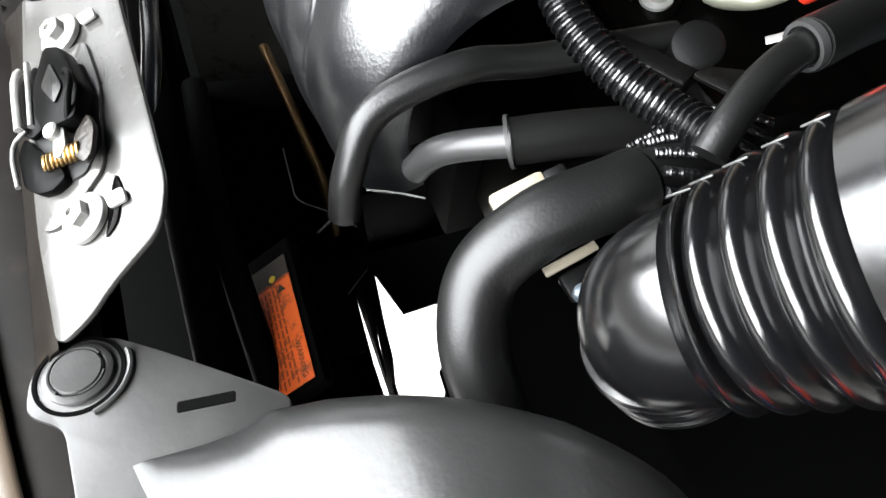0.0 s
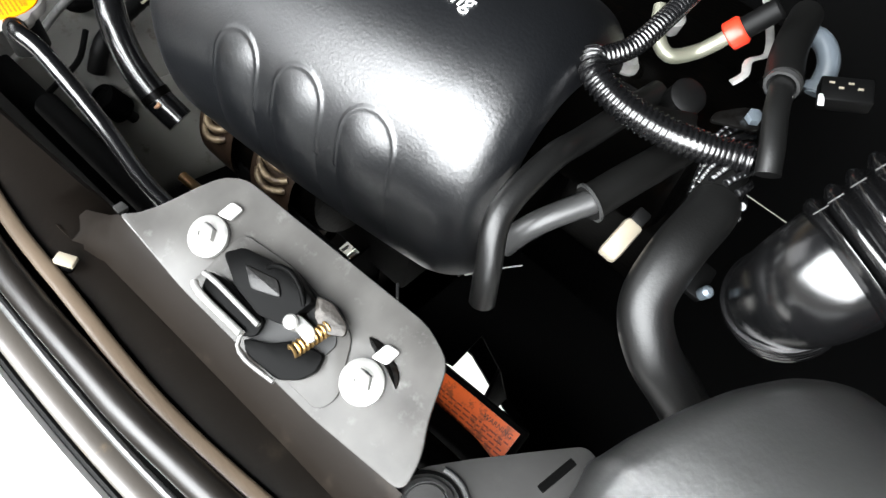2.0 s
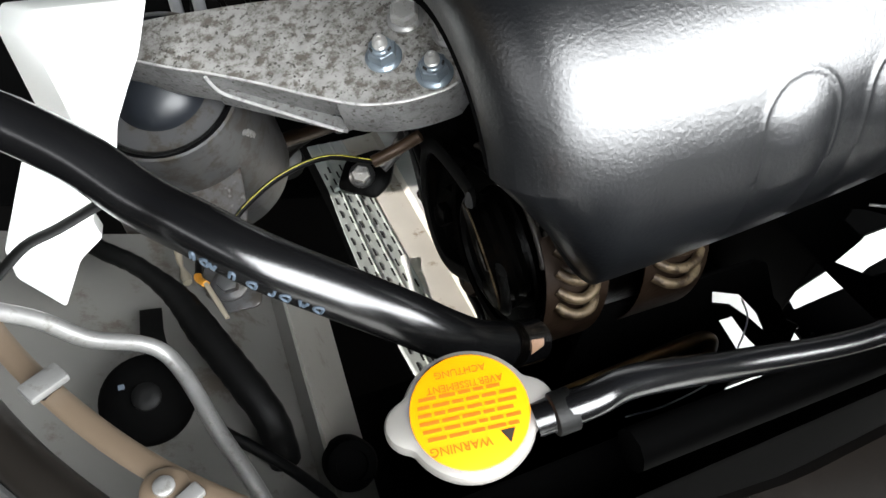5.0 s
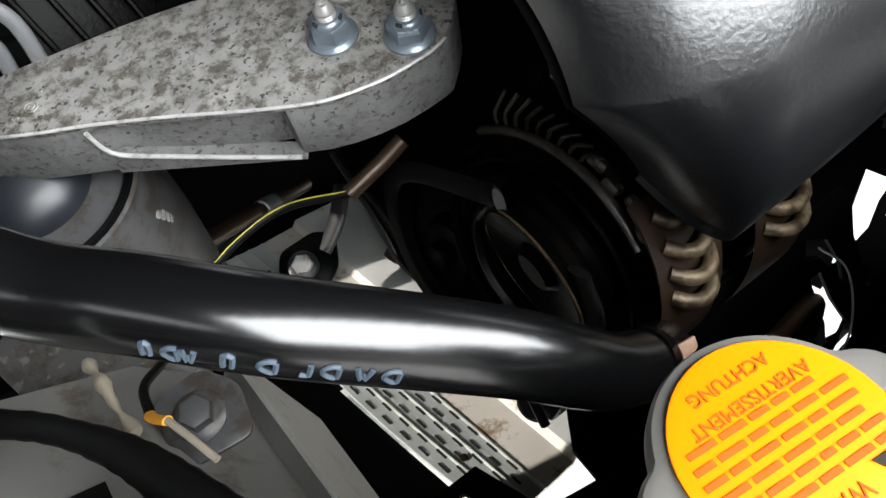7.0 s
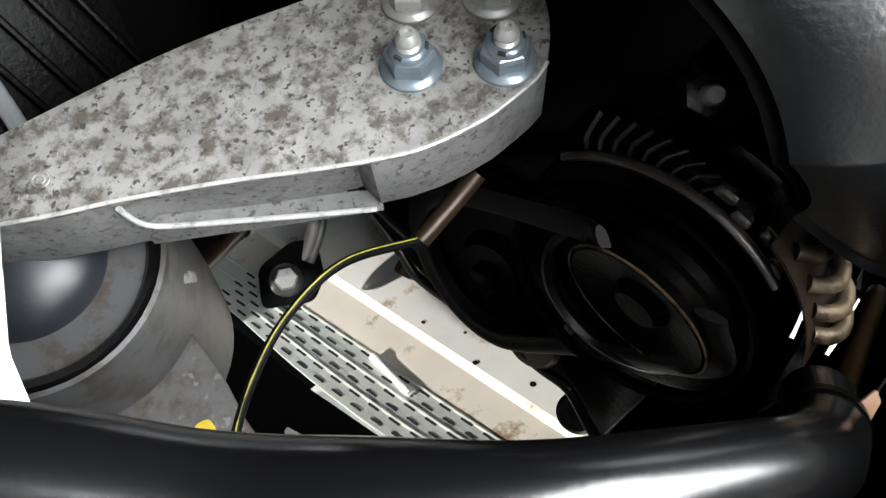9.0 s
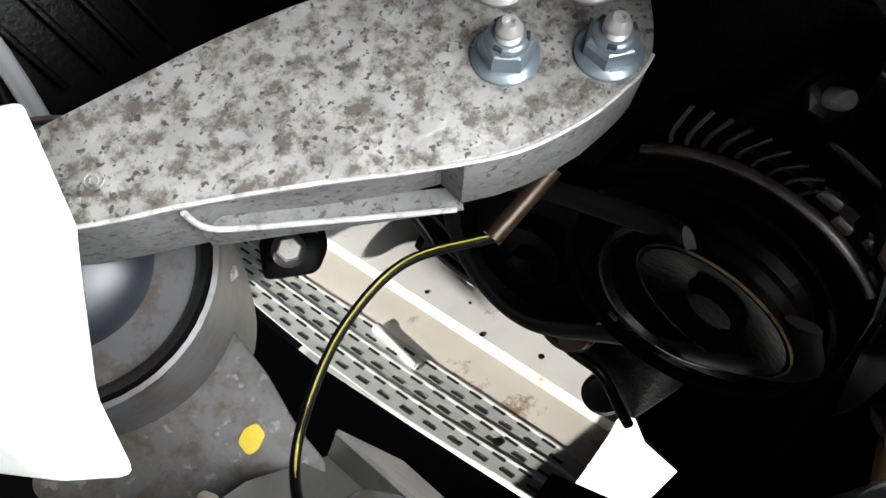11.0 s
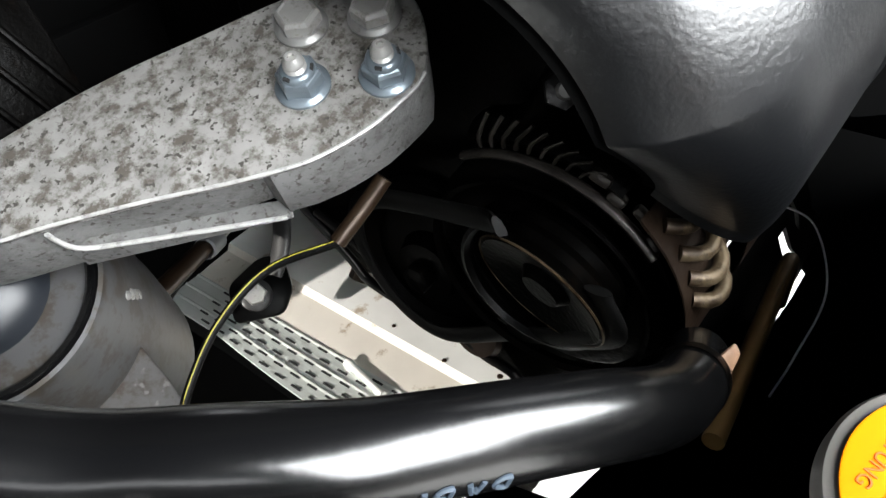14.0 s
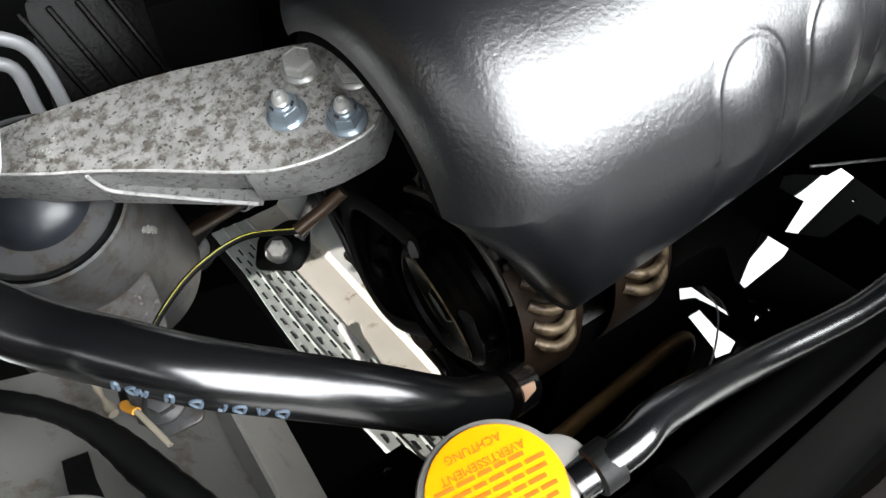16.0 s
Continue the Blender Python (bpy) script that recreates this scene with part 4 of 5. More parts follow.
# ---- hoses, pipes and looms by the engine ----
hose("coolant_hose", "thick matt black bent coolant hose", [(0.1275, 0.2235, 0.882), (0.1285, 0.212, 0.880), (0.127, 0.180, 0.868), (0.131, 0.155, 0.845), (0.150, 0.145, 0.825), (0.178, 0.146, 0.806), (0.21, 0.15, 0.78)], 0.0165, SATIN, 24)
braid = thing("braided_sleeve", "black ribbed braided sleeve over a hose end", "hose")
part("core", sweep([(0.112, 0.300, 0.878), (0.119, 0.262, 0.884), (0.127, 0.226, 0.882)], 0.0150, 20), MATTRUBBER, braid)
for k in range(11):
    a0 = 2 * math.pi * k / 11
    strand = [Vector(c) + Vector((math.cos(a0 + 3.0 * j / 8), 0.15, math.sin(a0 + 3.0 * j / 8))) * 0.0162 for j, c in enumerate(spline([(0.112, 0.300, 0.878), (0.119, 0.262, 0.884), (0.127, 0.224, 0.882)], 0.0098))]
    part("strand", sweep(strand, 0.0026, 8, 0.0006, lambda s: 0.0024 + 0.0004 * math.sin(s * 3000)), RUBBER, braid)
heater = thing("heater_pipe", "dull grey metal pipe end clamped into a black hose", "pipe")
part("pipe", sweep([(0.030, 0.168, 0.800), (0.038, 0.172, 0.820), (0.048, 0.183, 0.834), (0.064, 0.203, 0.849)], 0.0085, 16), PIPEGREY, heater)
part("hose", sweep([(0.062, 0.200, 0.847), (0.070, 0.235, 0.853), (0.079, 0.281, 0.856), (0.09, 0.34, 0.86)], 0.0125, 18), MATTRUBBER, heater)
part("collar", lathe([(0.0125, -0.001), (0.0142, -0.001), (0.0142, 0.001), (0.0125, 0.001)], frame_at((0.0625, 0.2005, 0.8475), (0.35, 0.8, 0.4)), 28, ring=True), PIPEGREY, heater)
hose("bypass_hose", "satin black curved hose beside the engine cover", [(0.0520, 0.1128, 0.812), (0.0455, 0.1175, 0.8377), (0.0327, 0.1354, 0.8646), (0.0319, 0.1782, 0.8808), (0.0338, 0.2196, 0.8778), (0.0427, 0.2912, 0.8835)], 0.0085, SATIN)


def loom(name, label, pts, r, pitch=0.0042):
    return tagged(part(name, sweep(pts, r, 18, 0.0006, lambda s: r * (1 + 0.09 * math.copysign(abs(math.sin(math.pi * s / pitch)) ** 0.5, math.sin(2 * math.pi * s / pitch)))), RUBBER), label, "wiring loom")


loom("wiring_conduit", "shiny black corrugated wiring conduit", [(0.010, 0.240, 0.916), (0.022, 0.226, 0.914), (0.048, 0.226, 0.906), (0.079, 0.235, 0.901), (0.107, 0.248, 0.900), (0.130, 0.252, 0.905)], 0.0098)
loom("wiring_conduit", "thin black corrugated wiring conduit over the engine", [(0.014, 0.235, 0.918), (0.026, 0.262, 0.925), (0.03, 0.30, 0.94), (0.03, 0.36, 0.955)], 0.0068, 0.0034)
breather = thing("breather_hose", "slim matt black breather hose pushed into a thicker hose", "hose")
part("tube", sweep([(0.142, 0.236, 0.912), (0.135, 0.247, 0.922), (0.124, 0.268, 0.932), (0.116, 0.293, 0.938), (0.112, 0.31, 0.938)], 0.0078, 18), SATIN, breather)
part("outer_hose", sweep([(0.116, 0.294, 0.938), (0.104, 0.345, 0.937), (0.094, 0.42, 0.935)], 0.0120, 20), MATTRUBBER, breather, "thicker matt black hose")
ringm = frame_at((0.116, 0.293, 0.938), (-0.1, 0.9, 0.2))
tagged(part("clip_ring", lathe([(0.0092, -0.002), (0.0112, -0.002), (0.0112, 0.002), (0.0092, 0.002)], ringm, 28, ring=True), PIPEGREY), "grey spring clip ring on the breather hose", "clip")

fuel = thing("fuel_pipe", "olive metal fuel pipe with a red quick connector", "pipe")
part("pipe", sweep([(0.012, 0.335, 0.925), (0.022, 0.322, 0.912), (0.037, 0.318, 0.904), (0.050, 0.335, 0.908), (0.062, 0.342, 0.924), (0.07, 0.346, 0.938)], 0.0055, 14), OLIVE, fuel)
redm = frame_at((0.067, 0.344, 0.931), (0.5, 0.3, 0.8))
part("connector", lathe([(0.009, -0.007), (0.0105, -0.006), (0.0105, 0.004), (0.009, 0.006)], redm, 20), RED, fuel, "red plastic quick connector")
part("sleeve", lathe([(0.008, 0.006), (0.008, 0.03), (0.006, 0.032)], redm, 18), PLASTIC, fuel)

head = thing("cylinder_head", "dark cast cylinder head with bolts", "engine")
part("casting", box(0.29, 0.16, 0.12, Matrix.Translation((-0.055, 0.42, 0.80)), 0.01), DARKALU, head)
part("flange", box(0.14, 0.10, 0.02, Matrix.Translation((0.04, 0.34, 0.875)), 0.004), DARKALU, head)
hb = frame_at((0.016, 0.304, 0.886), (0.1, -0.3, 0.95))
part("boss", lathe([(0.014, -0.01), (0.014, 0.0), (0.012, 0.002)], hb, 24), DARKALU, head)
part("head_bolt", lathe([(0.0095, 0.002), (0.0095, 0.004), (0.0065, 0.005), (0.0065, 0.010), (0.003, 0.0105), (0.0028, 0.008)], hb, 18), BRIGHT, head, "bright socket head bolt")
strip_path = [(0.086, 0.310, 0.914), (0.090, 0.318, 0.920), (0.086, 0.330, 0.924), (0.092, 0.350, 0.926), (0.080, 0.385, 0.928), (0.055, 0.44, 0.93)]
part("strip_bracket", sweep(strip_path, 0.003, 8, flat=0.4), BRIGHT, head, "bent bright metal strip")
sb = frame_at((0.020, 0.352, 0.915), (0.1, -0.3, 0.95))
part("stay_bolt", join(lathe([(0.0085, -0.012), (0.0095, 0.0), (0.007, 0.002)], sb, 20), slab(hexagon(0.006), 0.008, sb @ Matrix.Translation((0, 0, 0.009)), 0.001)), BRIGHT, head, "bright flange bolt")
lp = frame_at((0.108, 0.280, 0.912), (0.1, -0.35, 0.93), (1, 0.6, 0.2))
part("lug_plate", slab(rounded([(-0.022, -0.006), (0.010, -0.008), (0.016, 0.004), (0.004, 0.010), (-0.018, 0.002)], 0.004), 0.003, lp, 0.0008), DARKRIM, head, "bright bent lug plate")
part("lug_bolt", slab(hexagon(0.0055), 0.006, lp @ Matrix.Translation((0.006, 0, 0.006)), 0.001), ZINC, head)
part("web", box(0.05, 0.012, 0.01, frame_at((0.062, 0.268, 0.888), (0, -0.4, 0.9), (1, 0.5, 0)), 0.002), DARKRIM, head, "worn casting web")
part("hub", lathe([(0.010, -0.02), (0.013, -0.016), (0.013, 0.004), (0.010, 0.006)], frame_at((0.068, 0.290, 0.898), (0.3, -0.4, 0.85)), 24), PLASTIC, head)
elbow = thing("coolant_elbow", "blue-grey plastic coolant elbow behind the hoses", "elbow")
part("pipe", sweep([(0.092, 0.40, 0.925), (0.112, 0.402, 0.932), (0.128, 0.392, 0.924), (0.134, 0.378, 0.905)], 0.008, 14), LENS, elbow)
part("collar", lathe([(0.008, -0.003), (0.0105, -0.003), (0.0105, 0.003), (0.008, 0.003)], frame_at((0.133, 0.381, 0.909), (0.2, -0.5, -0.8)), 20, ring=True), LENS, elbow)
plug = thing("harness_connector", "black multi-pin harness connector with pale tabs", "connector")
km = frame_at((0.150, 0.356, 0.925), (-0.1, -0.5, 0.85), (1, 0.5, 0.1))
part("shell", box(0.034, 0.020, 0.014, km, 0.002), PLASTIC, plug)
for k in range(4):
    part("tab", box(0.0035, 0.0016, 0.001, km @ Matrix.Translation((-0.010 + 0.006 * k, 0.004 - 0.004 * (k % 2), 0.0074)), 0.0002), CREAM, plug)
part("lock_tab", box(0.004, 0.009, 0.002, km @ Matrix.Translation((-0.016, -0.010, 0.006)), 0.0004), WHITEPRINT, plug, "white locking tab")

conn = thing("sensor_connector", "cream plastic sensor connector", "connector")
cmx = frame_at((0.093, 0.193, 0.842), (0.2, -0.5, 0.85), (0.0, 0.95, 0.25))
part("shell", box(0.030, 0.013, 0.012, cmx, 0.003), CREAM, conn)
part("boot", box(0.012, 0.010, 0.010, cmx @ Matrix.Translation((0.020, 0, 0)), 0.002), PLASTIC, conn)
tab = thing("bracket_tab", "tan coated tab on a black bracket", "bracket")
tm = frame_at((0.138, 0.195, 0.849), (0.3, -0.3, 0.9), (0.0, 0.8, 0.55))
part("strip", box(0.028, 0.005, 0.003, tm, 0.001), CREAM, tab)
part("arm", box(0.026, 0.014, 0.006, tm @ Matrix.Translation((0.004, -0.011, -0.004)), 0.002), PLASTIC, tab)
part("stud", lathe([(0.004, 0), (0.004, 0.008), (0.002, 0.010)], tm @ Matrix.Translation((-0.004, -0.016, -0.002)), 14), ZINC, tab)

# ---- radiator and its label ----
rad = thing("radiator_shroud", "black plastic radiator fan shroud with an orange label", "radiator")
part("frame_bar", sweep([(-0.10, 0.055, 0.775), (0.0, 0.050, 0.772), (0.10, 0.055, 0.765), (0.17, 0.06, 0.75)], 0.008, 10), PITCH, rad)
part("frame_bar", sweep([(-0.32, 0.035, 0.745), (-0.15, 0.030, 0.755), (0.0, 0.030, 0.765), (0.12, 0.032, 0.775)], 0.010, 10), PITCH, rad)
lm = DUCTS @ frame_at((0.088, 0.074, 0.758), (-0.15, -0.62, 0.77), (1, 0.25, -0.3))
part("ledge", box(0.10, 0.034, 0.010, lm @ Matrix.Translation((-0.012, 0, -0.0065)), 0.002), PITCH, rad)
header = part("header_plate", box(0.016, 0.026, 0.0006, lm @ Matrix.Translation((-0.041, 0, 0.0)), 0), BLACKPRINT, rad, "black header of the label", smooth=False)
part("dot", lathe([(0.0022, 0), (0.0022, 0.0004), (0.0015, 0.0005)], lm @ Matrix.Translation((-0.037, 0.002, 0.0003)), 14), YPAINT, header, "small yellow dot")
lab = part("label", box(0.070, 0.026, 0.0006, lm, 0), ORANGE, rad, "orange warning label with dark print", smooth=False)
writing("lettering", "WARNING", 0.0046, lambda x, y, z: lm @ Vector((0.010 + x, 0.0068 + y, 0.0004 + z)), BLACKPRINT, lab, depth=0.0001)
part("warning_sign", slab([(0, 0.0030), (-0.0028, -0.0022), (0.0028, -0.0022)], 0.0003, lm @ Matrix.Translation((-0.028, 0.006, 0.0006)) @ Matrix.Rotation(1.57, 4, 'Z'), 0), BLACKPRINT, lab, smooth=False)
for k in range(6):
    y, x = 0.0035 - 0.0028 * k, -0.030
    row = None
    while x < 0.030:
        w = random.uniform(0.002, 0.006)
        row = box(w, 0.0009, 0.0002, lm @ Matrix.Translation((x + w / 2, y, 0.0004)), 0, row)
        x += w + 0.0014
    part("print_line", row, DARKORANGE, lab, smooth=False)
# wall at the fan, added to hide bright ground; openings fit the view
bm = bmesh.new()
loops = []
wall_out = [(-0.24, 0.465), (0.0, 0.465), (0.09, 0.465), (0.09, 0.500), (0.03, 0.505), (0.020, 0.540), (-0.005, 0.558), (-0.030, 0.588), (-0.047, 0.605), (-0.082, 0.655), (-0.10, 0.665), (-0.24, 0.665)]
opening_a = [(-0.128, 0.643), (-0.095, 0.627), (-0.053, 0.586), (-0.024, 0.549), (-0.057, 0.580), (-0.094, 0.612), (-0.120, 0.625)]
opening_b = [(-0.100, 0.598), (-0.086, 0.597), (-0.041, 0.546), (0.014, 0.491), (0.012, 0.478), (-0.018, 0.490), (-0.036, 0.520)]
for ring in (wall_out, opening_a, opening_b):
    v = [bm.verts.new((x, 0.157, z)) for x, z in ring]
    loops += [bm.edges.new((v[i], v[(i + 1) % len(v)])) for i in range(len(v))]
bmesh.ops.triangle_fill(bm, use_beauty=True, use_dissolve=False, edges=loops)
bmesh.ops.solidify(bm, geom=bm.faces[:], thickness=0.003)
part("shroud_mask", bm, PITCH, rad, smooth=False)
# white rod stands in for light caught on the opening's edge
part("shroud_edge", sweep([(-0.068, 0.165, 0.600), (-0.0931, 0.137, 0.6106), (-0.1273, 0.1156, 0.5934), (-0.1664, 0.1163, 0.5728), (-0.205, 0.1180, 0.575)], 0.0007, 6), WHITEPRINT, rad, "thin white line for light caught on the fan opening's edge")
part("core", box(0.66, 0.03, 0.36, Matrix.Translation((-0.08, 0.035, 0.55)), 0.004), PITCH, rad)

# thin rod drawn for a bright edge, no separate wire
part("edge_line", sweep([(0.025, 0.133, 0.793), (0.037, 0.146, 0.8005), (0.051, 0.158, 0.809)], 0.0006, 6), DULLZINC, rad, "thin pale line for a bracket's bright edge")
part("tie_rod", sweep([(0.000, 0.107, 0.725), (-0.031, 0.142, 0.711)], 0.0011, 6), DULLZINC, rad, "thin pale metal rod")

# ---- alternator and belt drive ----
alt = thing("alternator", "aluminium alternator with vent slots, coloured near black for shade", "alternator")
AM = frame_at((-0.275, 0.226, 0.661), (-0.99, 0.0, -0.09), (0, 1, 0))
PM = frame_at((-0.2911, 0.2125, 0.6763), (-0.933, 0.163, -0.32), (0, 1, 0)) @ Matrix.Translation((0, 0, -0.027))
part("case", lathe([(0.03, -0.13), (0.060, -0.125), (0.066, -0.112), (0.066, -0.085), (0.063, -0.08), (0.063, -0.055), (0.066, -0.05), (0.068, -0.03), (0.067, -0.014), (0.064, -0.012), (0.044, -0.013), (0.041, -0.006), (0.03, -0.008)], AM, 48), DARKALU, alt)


def on_alternator(x, r, deg):
    """A place on the alternator at x, by radius and the angle up from the rear."""
    a = radians(deg)
    return (x, 0.225 + r * math.cos(a), 0.659 + r * math.sin(a))


part("fin_back", sweep([on_alternator(-0.262, 0.084, d) for d in range(66, 126, 6)], 0.014, 12, flat=0.5), DARKALU, alt)
for k in range(9):
    d = 70 + 4.6 * k
    part("fin", sweep([on_alternator(-0.276, 0.0800, d), on_alternator(-0.278, 0.0865, d + 2.0), on_alternator(-0.275, 0.0960 - 0.0009 * k, d + 6.0)], 0.0011, 8, flat=0.8), FINMETAL, alt, "curved worn cooling fin")
part("fin_rim", sweep([on_alternator(-0.278, 0.0775, d) for d in range(62, 142, 6)], 0.0028, 10, flat=0.8), FINMETAL, alt, "worn cast rim below the fins")
for d, r, s in ((112, 0.085, 0.010), (119, 0.081, 0.009), (127, 0.084, 0.008), (136, 0.078, 0.008)):
    part("boss", box(s, s * 0.55, s, frame_at(on_alternator(-0.274, r, d), (-0.9, -0.2, 0.3), (0, math.sin(radians(d)), -math.cos(radians(d)))), 0.002), FINMETAL, alt, "worn cast boss")
part("face_rim", lathe([(0.040, -0.005), (0.0425, 0.002), (0.040, 0.003), (0.038, 0.0)], AM, 48, ring=True), DARKRIM, alt)
part("outer_rim", lathe([(0.060, -0.006), (0.0625, -0.002), (0.0620, 0.000), (0.059, -0.002)], AM, 48, ring=True), DARKALU, alt)
for x0, x1, zs in ((-0.276, -0.249, (0.724, 0.713, 0.702, 0.691)), (-0.205, -0.170, (0.724, 0.713, 0.702, 0.691))):
    for z in zs:
        yy = 0.211 - math.sqrt(max(0.0001, 0.0672 ** 2 - (z - 0.680) ** 2))
        part("vent_rib", sweep([(x0, yy + 0.004, z + 0.002), (x0 * 0.8 + x1 * 0.2, yy - 0.002, z), ((x0 + x1) / 2, yy - 0.004, z - 0.0015), (x0 * 0.2 + x1 * 0.8, yy - 0.002, z), (x1, yy + 0.004, z + 0.002)], 0.0034, 10), ALU, alt, "pale aluminium vent rib")
for x0, x1 in ((-0.284, -0.240), (-0.213, -0.163)):
    ribbon("case_band", [[(x0, 0.2115 - 0.0655 * math.cos(a), 0.680 + 0.0655 * math.sin(a)), (x1, 0.2115 - 0.0655 * math.cos(a), 0.680 + 0.0655 * math.sin(a))] for a in (0.14 * k - 0.5 for k in range(11))], 0.002, DARKBROWN, alt, "dark brown slotted case band")
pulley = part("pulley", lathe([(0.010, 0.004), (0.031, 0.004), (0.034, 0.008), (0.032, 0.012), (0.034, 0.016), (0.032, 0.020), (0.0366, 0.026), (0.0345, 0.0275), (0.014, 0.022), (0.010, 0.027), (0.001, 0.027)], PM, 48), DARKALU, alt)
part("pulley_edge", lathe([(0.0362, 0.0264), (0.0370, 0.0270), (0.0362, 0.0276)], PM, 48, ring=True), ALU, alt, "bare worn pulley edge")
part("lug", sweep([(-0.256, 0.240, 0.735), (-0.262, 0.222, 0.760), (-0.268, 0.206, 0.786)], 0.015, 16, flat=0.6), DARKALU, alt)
part("nut", slab([(p[0], p[1]) for p in hexagon(0.008)], 0.006, frame_at((-0.2860, 0.2050, 0.7800), (-0.7, -0.5, 0.5)), 0.001), DARKRIM, alt)
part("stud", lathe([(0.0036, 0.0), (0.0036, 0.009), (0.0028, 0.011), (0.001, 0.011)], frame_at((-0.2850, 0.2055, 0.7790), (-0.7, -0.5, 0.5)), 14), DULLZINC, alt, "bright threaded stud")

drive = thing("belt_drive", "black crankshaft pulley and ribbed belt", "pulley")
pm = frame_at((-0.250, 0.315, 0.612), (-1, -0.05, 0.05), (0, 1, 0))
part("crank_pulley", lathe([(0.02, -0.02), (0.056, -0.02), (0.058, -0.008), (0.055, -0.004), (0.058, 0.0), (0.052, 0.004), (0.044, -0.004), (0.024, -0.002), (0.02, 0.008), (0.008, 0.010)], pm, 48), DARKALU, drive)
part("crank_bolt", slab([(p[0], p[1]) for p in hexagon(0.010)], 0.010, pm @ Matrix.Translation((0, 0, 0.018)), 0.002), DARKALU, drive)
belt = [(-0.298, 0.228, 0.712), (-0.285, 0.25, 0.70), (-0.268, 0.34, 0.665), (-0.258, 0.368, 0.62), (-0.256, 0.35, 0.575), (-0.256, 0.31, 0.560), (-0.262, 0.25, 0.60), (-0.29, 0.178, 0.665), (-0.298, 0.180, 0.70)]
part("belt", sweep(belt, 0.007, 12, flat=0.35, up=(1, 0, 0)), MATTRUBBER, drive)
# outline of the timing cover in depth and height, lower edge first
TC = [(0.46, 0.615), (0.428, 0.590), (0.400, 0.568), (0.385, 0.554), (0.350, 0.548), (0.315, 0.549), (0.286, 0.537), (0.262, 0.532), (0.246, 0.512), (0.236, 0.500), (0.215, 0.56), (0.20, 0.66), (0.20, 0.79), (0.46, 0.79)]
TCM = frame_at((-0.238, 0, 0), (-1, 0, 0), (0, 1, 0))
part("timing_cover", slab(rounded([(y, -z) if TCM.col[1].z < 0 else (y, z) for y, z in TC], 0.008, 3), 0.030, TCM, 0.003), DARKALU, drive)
part("cover_rim", sweep([(-0.242, y, z + 0.003) for y, z in TC[:10]], 0.0035, 10), DARKRIM, drive, "worn grey lower rim")
part("cover_web", sweep([(-0.243, 0.425, 0.605), (-0.245, 0.385, 0.592), (-0.246, 0.352, 0.575), (-0.243, 0.328, 0.553)], 0.0035, 10), DARKRIM, drive)
part("seal_disc", lathe([(0.006, 0.002), (0.017, 0.003), (0.020, 0.0), (0.020, -0.006)], frame_at((-0.240, 0.292, 0.556), (-1, 0, 0.2)), 28), BROWN, drive, "rusty brown disc")
part("cover_bolt", slab([(p[0], p[1]) for p in hexagon(0.009)], 0.016, frame_at((-0.236, 0.404, 0.542), (-0.7, 0, -0.7)), 0.002), BROWN, drive)
part("drain_lug", lathe([(0.006, -0.008), (0.014, -0.008), (0.015, 0.002), (0.012, 0.004), (0.006, 0.002)], frame_at((-0.222, 0.262, 0.490), (-0.8, -0.2, 0.5)), 24), DARKRIM, drive)

# ---- left inner body, strut tower and wing ----
body = thing("inner_wing", "grey painted inner wing panel with a strut tower", "car body")
TM = frame_at((-0.4537, 0.3967, 0.7154), (-0.264, -0.437, 0.86))
part("tower", lathe([(0.0640, -0.16), (0.0635, -0.10), (0.0615, -0.062), (0.0590, -0.044), (0.0570, -0.006), (0.0555, 0.0), (0.0535, 0.0005), (0.0530, -0.003)], TM, 48), BODYGREY, body)
part("tower_ring", lathe([(0.030, -0.016), (0.0525, -0.010), (0.0530, -0.001), (0.0515, 0.0012), (0.0490, 0.0005), (0.0470, -0.003), (0.0400, -0.005), (0.0330, -0.010)], TM, 48, ring=True), RUBBER, body, "black rubber top ring")
part("tower_cup", lathe([(0.034, -0.012), (0.0325, -0.002), (0.027, 0.006), (0.018, 0.011), (0.004, 0.014)], TM, 40), DOME, body, "smooth blue-grey domed cup")
bead = random.Random(4)
for k in range(14):
    a, h = 0.55 + 0.008 * k, -0.028 - 0.0016 * k
    part("weld_bead", lathe([(0.0004, -0.0016), (0.0022, -0.0008), (0.0024, 0.0004), (0.0012, 0.0014)], TM @ Matrix.Rotation(a - 1.25, 4, 'Z') @ Matrix.Translation((0.0582 + bead.uniform(-0.0006, 0.0004), bead.uniform(-0.001, 0.001), h)) @ Matrix.Rotation(1.57, 4, 'Y'), 8), PALEBOLT, body, "pale weld spatter")
DAB = frame_at((-0.433, 0.3387, 0.6300), (-0.264, -0.437, 0.86), (0.8, 0.2, 0))
part("apron", slab(rounded([(0.036, 0.041), (0.026, 0.010), (0.015, -0.012), (0.008, -0.034), (-0.020, -0.036), (-0.060, 0.010), (-0.060, 0.060), (0.0, 0.080)], 0.006), 0.004, DAB @ Matrix.Translation((0, 0, -0.001)), 0.001), RUSTPAINT, body, "rust-mottled grey base plate of the tower")
part("paint_mark", slab(rounded([(-0.006, -0.003), (-0.002, -0.005), (0.005, -0.004), (0.007, 0.002), (0.002, 0.005), (-0.004, 0.004)], 0.002, 3), 0.0016, DAB, 0.0004), YPAINT, body, "yellow dab of paint")
RAIL = [(0.318, -0.4055, 0.6195), (0.28, -0.4087, 0.621), (0.20, -0.4155, 0.624), (0.13, -0.421, 0.626), (0.06, -0.427, 0.628)]
